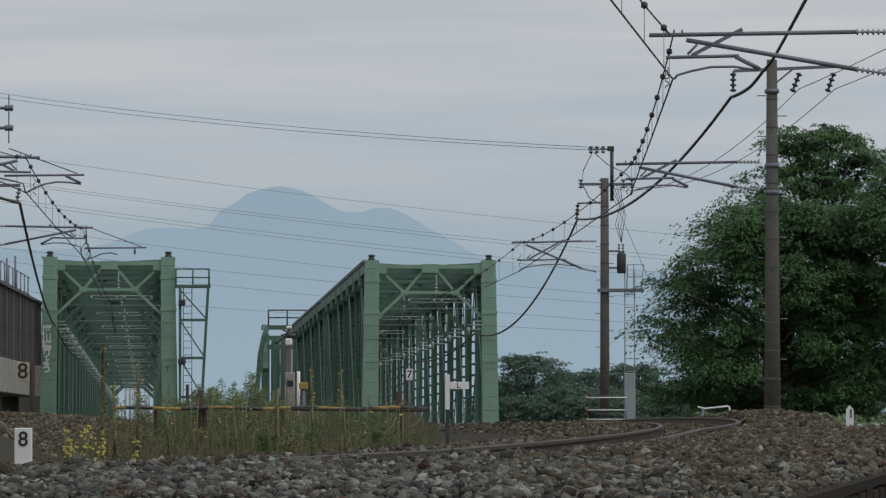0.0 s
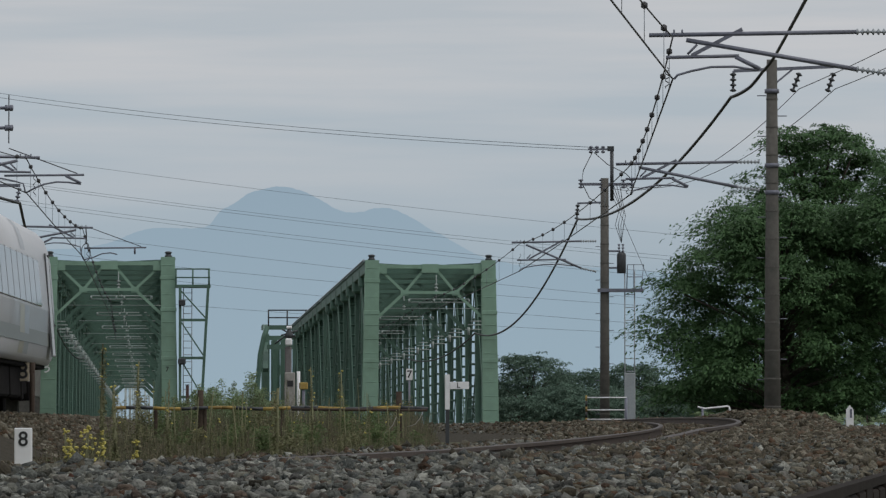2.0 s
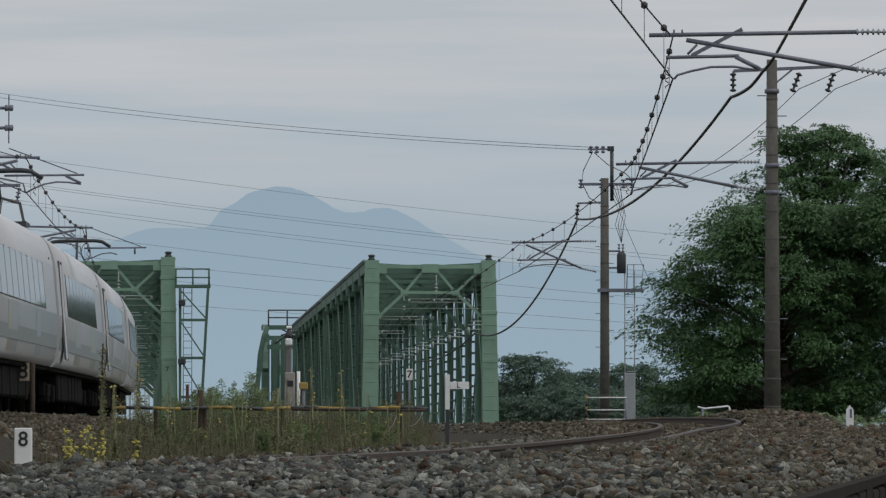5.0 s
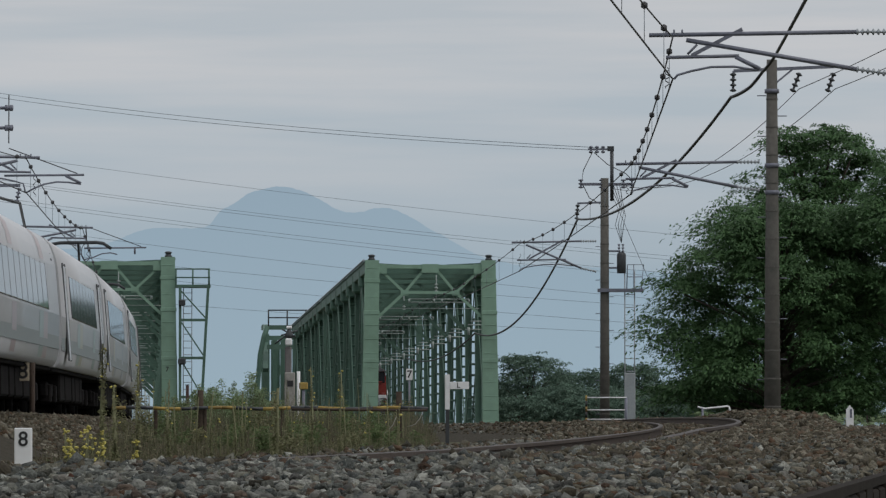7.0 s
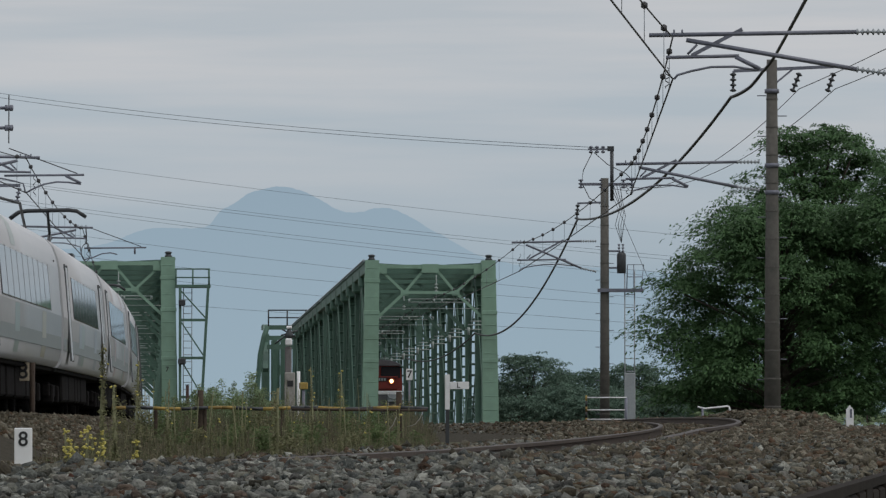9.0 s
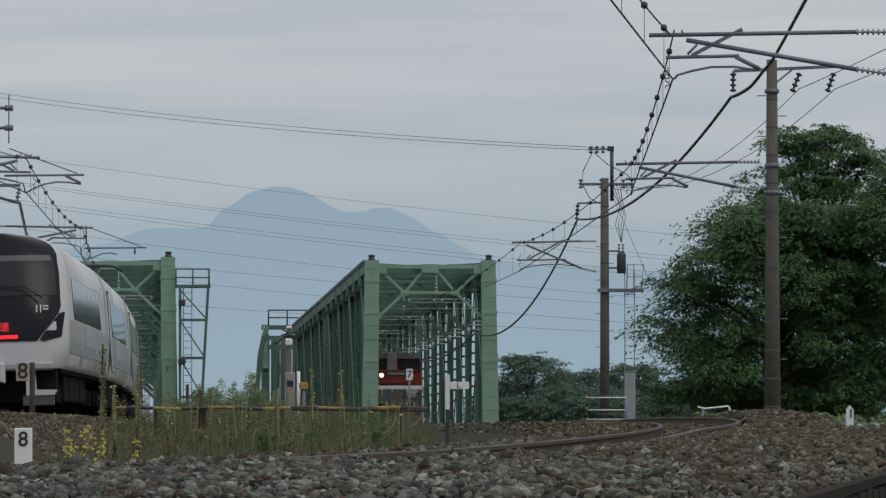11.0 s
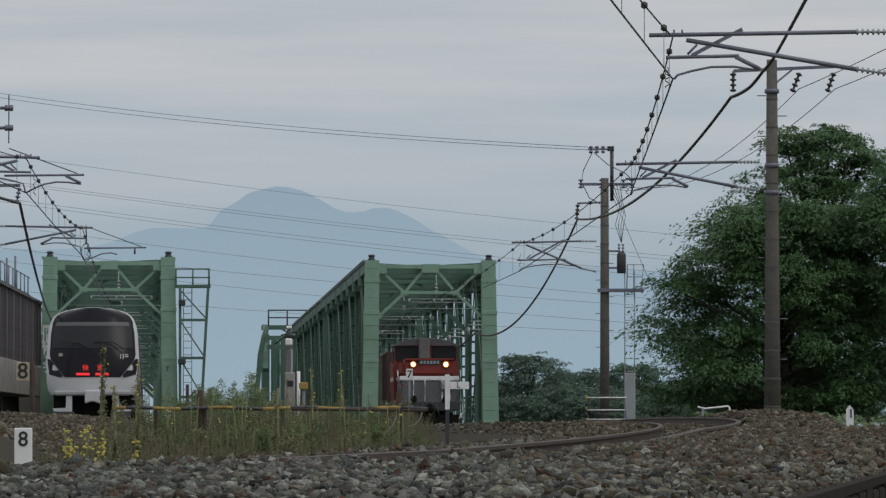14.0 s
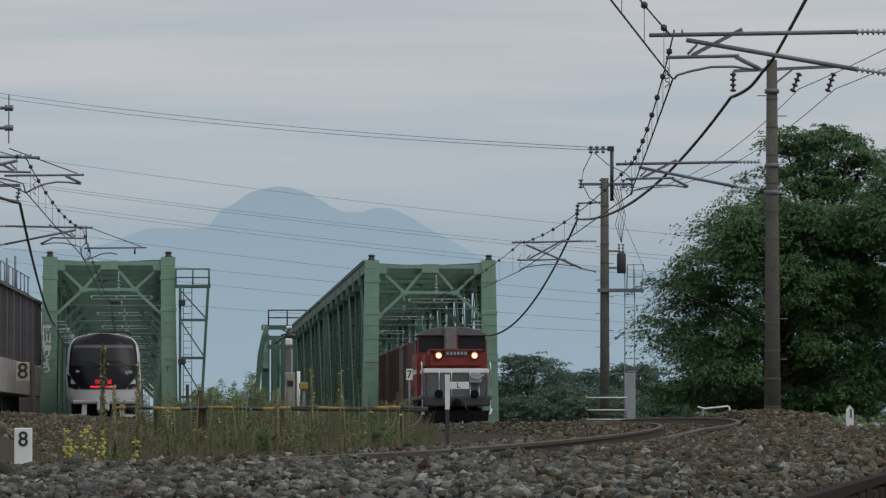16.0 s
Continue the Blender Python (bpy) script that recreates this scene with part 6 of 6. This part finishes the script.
# ---- lineside signs ----
def build_signs():
    t = thing("distance_plate", "square cream plate with a black 8 on a brown post", "sign", pose(-7.66, 100, 0))
    part("plate", soft(box(bmesh.new(), (-0.0, -0.06, 1.05), (0.24, 0.02, 0.34)), 0.008), mat("cream_plate", (0.42, 0.36, 0.27), 0.7, 0, 0.15, 20, 0.1), t)
    letters("digit", "8", 0.40, t, pose(0, -0.075, 1.05, 90), BLACK)
    part("post", tube(bmesh.new(), [(0.17, 0, -0.5), (0.17, 0, 1.22)], 0.05, 8), RUST, t)
    part("clip", box(bmesh.new(), (0.1, -0.03, 1.05), (0.2, 0.03, 0.05)), RUST, t)
    t = thing("marker_post", "short white post with a black 8 in the ballast", "sign", pose(-3.06, 40, -0.30))
    part("post", soft(box(bmesh.new(), (0, 0, 0.155), (0.125, 0.10, 0.31)), 0.006), WHITE, t)
    letters("digit", "8", 0.15, t, pose(0.002, -0.053, 0.225, 90), BLACK)
    t = thing("speed_board", "white T-shaped board with a black L on a dark post", "sign", pose(0.12, 150, 0))
    part("upright_board", soft(box(bmesh.new(), (0, 0, 1.02), (0.13, 0.03, 0.96)), 0.006), WHITE, t)
    part("arm_board", soft(box(bmesh.new(), (0.33, -0.005, 1.2), (0.52, 0.03, 0.2)), 0.006), WHITE, t)
    letters("letter", "L", 0.2, t, pose(0.3, -0.025, 1.2, 90), BLACK)
    part("post", soft(box(bmesh.new(), (0, 0.03, 0.1), (0.11, 0.05, 1.4)), 0.01), STEEL_DARK, t)
    t = thing("section_sign", "small white plate with a black 7 on a thin post", "sign", pose(-0.98, 160, 0))
    part("plate", soft(box(bmesh.new(), (0, -0.03, 1.6), (0.19, 0.02, 0.33)), 0.005), WHITE, t)
    letters("digit", "7", 0.3, t, pose(0, -0.045, 1.6, 90), BLACK)
    part("post", tube(bmesh.new(), [(0, 0, -0.5), (0, 0, 1.75)], 0.03, 6), STEEL_GREY, t)
    t = thing("number_lettering", "small dark number painted on a bridge post", "sign", on_bridge(-11.98, 238.15, 0.05))
    letters("digit", "7", 0.3, t, pose(0, 0.1, 2.55, 90), BLACK)
    t = thing("section_sign", "small white plate with a black 7 by the bridge foot", "sign", pose(-11.82, 236, 0))
    part("plate", soft(box(bmesh.new(), (0, -0.04, 0.56), (0.27, 0.02, 0.6)), 0.005), WHITE, t)
    letters("digit", "7", 0.42, t, pose(0, -0.055, 0.6, 90), BLACK)
    part("post", tube(bmesh.new(), [(0, 0, -0.6), (0, 0, 0.8)], 0.03, 6), STEEL_GREY, t)
    t = thing("marker_stake", "dark red-brown stake beside the catwalk", "post", pose(-10.72, 230, 0))
    part("stake", soft(box(bmesh.new(), (0, 0, 0.6), (0.13, 0.1, 2.5)), 0.02), CONTAINER_RED, t)
    part("cap_plate", box(bmesh.new(), (0, 0, 1.865), (0.17, 0.14, 0.03)), STEEL_GREY, t)
    t = thing("boundary_post", "short white pointed boundary post", "post", pose(5.6, 75.5, 0))
    bm = bmesh.new()
    prism(bm, [(-0.05, -0.5), (0.05, -0.5), (0.05, 0.27), (0.0, 0.33), (-0.05, 0.27)], -0.05, 0.05)
    part("post", bm, WHITE, t)
    part("mark", box(bmesh.new(), (0.012, -0.053, 0.22), (0.03, 0.004, 0.12)), STEEL_GREY, t)
    t = thing("signal_post", "grey lineside signal post with a white head", "signal", pose(-6.35, 225, 0))
    part("post", soft(box(bmesh.new(), (0, 0, 1.25), (0.27, 0.27, 4.3)), 0.05), mat("dull_grey_paint", (0.16, 0.15, 0.15), 0.7), t)
    part("head", soft(box(bmesh.new(), (0.02, -0.2, 3.58), (0.28, 0.24, 0.3)), 0.05), WHITE, t)
    part("cap", soft(box(bmesh.new(), (0.04, -0.1, 4.18), (0.24, 0.2, 0.12)), 0.03), WHITE, t)
    part("hood", spin(bmesh.new(), [(0.16, 0), (0.18, 0.12), (0.1, 0.3), (0.05, 0.42)], 10, pose(0.04, -0.1, 3.73)), STEEL_DARK, t)
    for x0, z0, x1, z1 in ((-0.3, 3.85, 0.4, 4.05), (-0.25, 4.1, 0.3, 3.8), (-0.55, 3.5, 0.1, 4.0)):
        part("lamp_arm", tube(bmesh.new(), [(x0, -0.1, z0), (x1, -0.1, z1)], 0.035, 5), STEEL_DARK, t)
    t = thing("equipment_cabinet", "white lineside cabinet with a dark opening", "cabinet", pose(-6.3, 222, 0))
    part("body", soft(box(bmesh.new(), (0.1, 0, 1.5), (0.42, 0.4, 1.6)), 0.03), CONCRETE_PALE, t)
    part("opening", box(bmesh.new(), (0.12, -0.21, 1.85), (0.24, 0.02, 0.24)), BLACK, t)
    part("side_pipe", tube(bmesh.new(), [(0.45, -0.1, -0.6), (0.45, -0.1, 2.35)], 0.07, 6), WHITE, t)
    part("plinth", box(bmesh.new(), (0.1, 0, 0.0), (0.5, 0.45, 1.4)), CONCRETE, t)
    t = thing("equipment_box", "small yellow box on a grey post", "equipment box", pose(-5.62, 221, 0))
    part("case", soft(box(bmesh.new(), (0, 0, 1.75), (0.36, 0.25, 0.28)), 0.03), YELLOW, t)
    part("post", tube(bmesh.new(), [(0, 0, -0.6), (0, 0, 1.6)], 0.06, 6), STEEL_GREY, t)
    t = thing("pipe_railing", "white two-bar pipe railing with a striped end post", "railing", pose(0, 176, 0))
    for z in (1.02, 0.62, 0.32):
        part("bar", tube(bmesh.new(), [(4.62, 0, z), (5.9, 0, z)], 0.022, 6), WHITE, t)
    for k in range(8):
        part("post_band", tube(bmesh.new(), [(4.6, 0, -0.35 + k * 0.18), (4.6, 0, -0.17 + k * 0.18)], 0.032, 8), YELLOW if k % 2 else BLACK, t)
    part("end_post", tube(bmesh.new(), [(5.88, 0, -0.5), (5.88, 0, 1.02)], 0.04, 6), STEEL_GREY, t)
    t = thing("bent_pipe_rail", "low white bent pipe beside the ballast", "railing", pose(0, 112, 0))
    part("pipe", tube(bmesh.new(), [(5.2, 0, 0.46), (5.35, 0, 0.42), (5.8, 0, 0.47), (5.84, 0, 0.46), (5.86, 0, 0.38), (5.87, 0, -0.4)], 0.019, 8), WHITE, t)
    part("leg", tube(bmesh.new(), [(5.3, 0, 0.43), (5.3, 0, -0.4)], 0.025, 6), STEEL_GREY, t)
    t = thing("concrete_kerb", "low brown concrete kerb behind the ballast", "kerb", pose(0, 0, 0))
    part("block", soft(box(bmesh.new(), (6.9, 78, -0.2), (2.9, 0.4, 0.5)), 0.03), CONCRETE, t)


build_signs()


def build_boards():
    """Old dark timber edging along the foot of the ballast."""
    t = thing("timber_edging", "dark weathered timber edging boards below the ballast", "edging")
    wood = mat("dark_weathered_timber", (0.022, 0.017, 0.013), 0.95, 0, 0.4, 25, 0.5, per_piece=0.3)
    me = shared("board", soft(box(bmesh.new(), (0, 0, 0), (0.03, 0.36, 0.5)), 0.006), wood)
    for k in range(26):
        y = 8.2 + k * 0.44
        piece("board", me, t, pose(edging_x(y), y, -0.378 + 0.006 * math.sin(k * 1.7) - 0.004 * (k % 3), 0, 0, -6.5))
    part("top_rail", beam(bmesh.new(), (edging_x(7.5), 7.5, -0.124), (edging_x(19.5), 19.5, -0.115), 0.03, 0.02), wood, t)


build_boards()


# ---- loose ballast stones ----
OCT_V = np.array([(1, 0, 0), (-1, 0, 0), (0, 1, 0), (0, -1, 0), (0, 0, 1), (0, 0, -1)]) * 1.2
OCT_F = np.array([(4, 0, 2), (4, 2, 1), (4, 1, 3), (4, 3, 0), (5, 2, 0), (5, 1, 2), (5, 3, 1), (5, 0, 3)])
ICO = bmesh.new()
bmesh.ops.create_icosphere(ICO, subdivisions=1, radius=1.0)
ICO_V = np.array([tuple(v.co) for v in ICO.verts])
ICO_V = np.sign(ICO_V) * np.abs(ICO_V) ** 0.6
ICO_F = np.array([[v.index for v in f.verts] for f in ICO.faces])
ICO.free()


def stone_arrays(c, size, rng, base_v, base_f):
    n, nv = len(c), len(base_v)
    v = base_v[None] * (1 + 0.26 * rng.uniform(-1, 1, (n, nv, 1))) + 0.17 * rng.normal(size=(n, nv, 3))
    v = v * (size[:, None] * rng.uniform((0.8, 0.7, 0.45), (1.35, 1.2, 0.85), (n, 3)))[:, None, :]
    q = np.stack([0.9 + 0 * size, 0.28 * rng.normal(size=n), 0.28 * rng.normal(size=n), 1.5 * rng.normal(size=n)], 1)
    q /= np.linalg.norm(q, axis=1)[:, None]
    w, x, y, z = q.T
    rot = np.stack([1 - 2 * (y * y + z * z), 2 * (x * y - z * w), 2 * (x * z + y * w), 2 * (x * y + z * w), 1 - 2 * (x * x + z * z), 2 * (y * z - x * w),
                    2 * (x * z - y * w), 2 * (y * z + x * w), 1 - 2 * (x * x + y * y)], 1).reshape(n, 3, 3)
    v = np.einsum("nij,nkj->nki", rot, v) + c[:, None, :]
    f = base_f[None] + (np.arange(n) * nv)[:, None, None]
    return v.reshape(-1, 3), f.reshape(-1, 3)


def stone_mesh(name, c, size, rng, material):
    """Near stones with twenty facets, those past 16 m with eight."""
    near = c[:, 1] < 16
    va, fa = stone_arrays(c[near], size[near], rng, ICO_V, ICO_F)
    vb, fb = stone_arrays(c[~near], size[~near], rng, OCT_V, OCT_F)
    return np_mesh(name, np.concatenate([va, vb]), np.concatenate([fa, fb + len(va)]), material)


def scatter(fx, fz, wide, y0, y1, e0, e1, density, rng, lift):
    n = int((y1 - y0) * (e1 - e0) * density)
    y = y0 + (y1 - y0) * rng.random(n)
    e = e0 + (e1 - e0) * rng.random(n)
    x = np.array([fx(v) for v in y]) + e
    keep = (np.abs(x) < 0.084 * y + 0.35) & ((y > 20) | (x < 0.52 + (y - 8.8) * 0.112))
    x, y, e = x[keep], y[keep], e[keep]
    z = np.array([bed_height(a, fz(b), cant(b), b, wide) + (heap(p, b) if lift and a > 0.62 else 0) for a, b, p in zip(e, y, x)])
    return np.stack([x, y, z], 1)


def build_stones():
    rng = np.random.default_rng(11)
    bed = bpy.data.objects["ballast_bed_east"]
    jobs = [(9.2, 13, 0.62, 3.0, 2300, 0.0088, 0.2), (13, 19, 0.62, 3.0, 1750, 0.0105, 0.2), (19, 40, 0.62, 3.2, 820, 0.0155, 0.5), (40, 70, 0.62, 4.0, 290, 0.022, 0.85), (70, 120, 0.62, 4.2, 100, 0.032, 0.95), (12.5, 25, -0.5, 0.62, 800, 0.0125, 0.25), (14, 60, -1.7, 0.45, 100, 0.02, 0.7), (60, 120, -1.9, 0.45, 80, 0.03, 1.0),
            (120, 236, -2.2, 3.2, 14, 0.045, 1.0)]
    grey, brown, gs, bs = [], [], [], []
    for y0, y1, e0, e1, dens, size, mix in jobs:
        c = scatter(right_x, right_z, 2.3, y0, y1, e0, e1, dens, rng, True)
        s = size * np.clip(np.exp(rng.normal(size=len(c)) * 0.32), 0.5, 1.9)
        c[:, 2] += s * rng.uniform(-0.7, 0.65, len(c)) + 0.012 * np.sin(c[:, 0] * 9 + 2 * np.sin(c[:, 1] * 4)) * (c[:, 1] < 40)
        side = np.clip((c[:, 0] / c[:, 1] - 0.02) / 0.05, -0.4, 0.6) * 0.6
        b = rng.random(len(c)) < mix + side
        grey.append(c[~b]), gs.append(s[~b]), brown.append(c[b]), bs.append(s[b])
    c = scatter(left_x, left_z, 1.7, 78, 135, 0.6, 4.2, 60, rng, False)
    brown.append(c), bs.append(0.05 * rng.uniform(0.6, 1.4, len(c)))
    c = scatter(left_x, left_z, 1.7, 135, 234, -1.5, 3.2, 14, rng, False)
    brown.append(c), bs.append(0.055 * rng.uniform(0.6, 1.4, len(c)))
    n = 7000
    y = 44 + 40 * rng.random(n)
    x = -(0.056 + 0.03 * rng.random(n)) * y
    s = 0.024 * rng.uniform(0.5, 1.4, n)
    brown.append(np.stack([x, y, np.array([ground_z(a, b) for a, b in zip(x, y)]) + s * 0.3], 1)), bs.append(s)
    tagged(new("grey_ballast", stone_mesh("grey_ballast", np.concatenate(grey), np.concatenate(gs), rng, STONE)), "loose angular grey ballast stones", "gravel", kind="stuff")
    tagged(new("brown_ballast", stone_mesh("brown_ballast", np.concatenate(brown), np.concatenate(bs), rng, STONE_BROWN)), "loose rust-dusted brown ballast stones", "gravel", kind="stuff")
    kinds = [stone_mesh("stone", np.zeros((1, 3)), np.array([0.014]), rng, m) for m in (STONE_BIG, STONE_BIG, STONE_BIG, STONE_BIG, STONE_RED, STONE_BIG)]
    c = scatter(right_x, right_z, 2.3, 8.0, 17.0, 0.7, 2.8, 30, rng, True)[:300]
    for k, p in enumerate(c):
        piece("stone", kinds[k % 6], bed, pose(p[0], p[1], p[2] + 0.004, *(rng.uniform(0, 360, 3))) @ Matrix.Diagonal((*rng.uniform(0.7, 1.25, 3), 1)))


STONE_BIG = mat("clean_grey_stone", (0.12, 0.12, 0.11), 0.9, 0, 0.25, 60, 0.3, per_piece=0.45)
STONE_RED = mat("rusty_stone", (0.10, 0.05, 0.035), 0.9, 0, 0.25, 60, 0.3, per_piece=0.3)
build_stones()


# ---- motion of the trains ----
def along(fx, fz, y, half):
    """Pose of a vehicle whose bogies stand half metres before and behind y."""
    a, b = Vector((fx(y - half), y - half, fz(y - half))), Vector((fx(y + half), y + half, fz(y + half)))
    d = b - a
    lean = math.degrees(-math.atan(cant(y) / 0.565)) * 0.35
    return pose(*((a + b) / 2), math.degrees(math.atan2(d.z, d.y)), lean, math.degrees(-math.atan2(d.x, d.y)))


def tail_y(t):
    return 115.3 + 20.9 * (t - 11.3)


LOCO_T = ([0, 7.3, 9.0, 12.5, 14.5, 16.0], [373, 311, 294, 257, 235, 219.5])


def loco_y(t):
    return float(np.interp(t, *LOCO_T))


TIMES = [k * 0.5 for k in range(33)]


def motions():
    for i, car in enumerate(CARS):
        flip = pose(0, 0, 0, 0, 0, 180) if i == 8 else Matrix()
        walk(car, [(t, along(left_x, left_z, tail_y(t) + 10.25 + 20.5 * i, 7.0) @ flip) for t in TIMES])
    walk(LOCO, [(t, along(right_x, right_z, loco_y(t) + 7, 4.5) @ Matrix.Translation((0, -7, 0))) for t in TIMES])
    for k, wagon in enumerate(WAGONS):
        walk(wagon, [(t, along(right_x, right_z, loco_y(t) + 25 + 20.6 * k, 7.0)) for t in TIMES])
    for k, j, ob in BOXES:
        walk(ob, [(t, along(right_x, right_z, loco_y(t) + 25 + 20.6 * k, 7.0) @ Matrix.Translation((0, -7.6 + 3.8 * j, 1.105))) for t in TIMES])


motions()
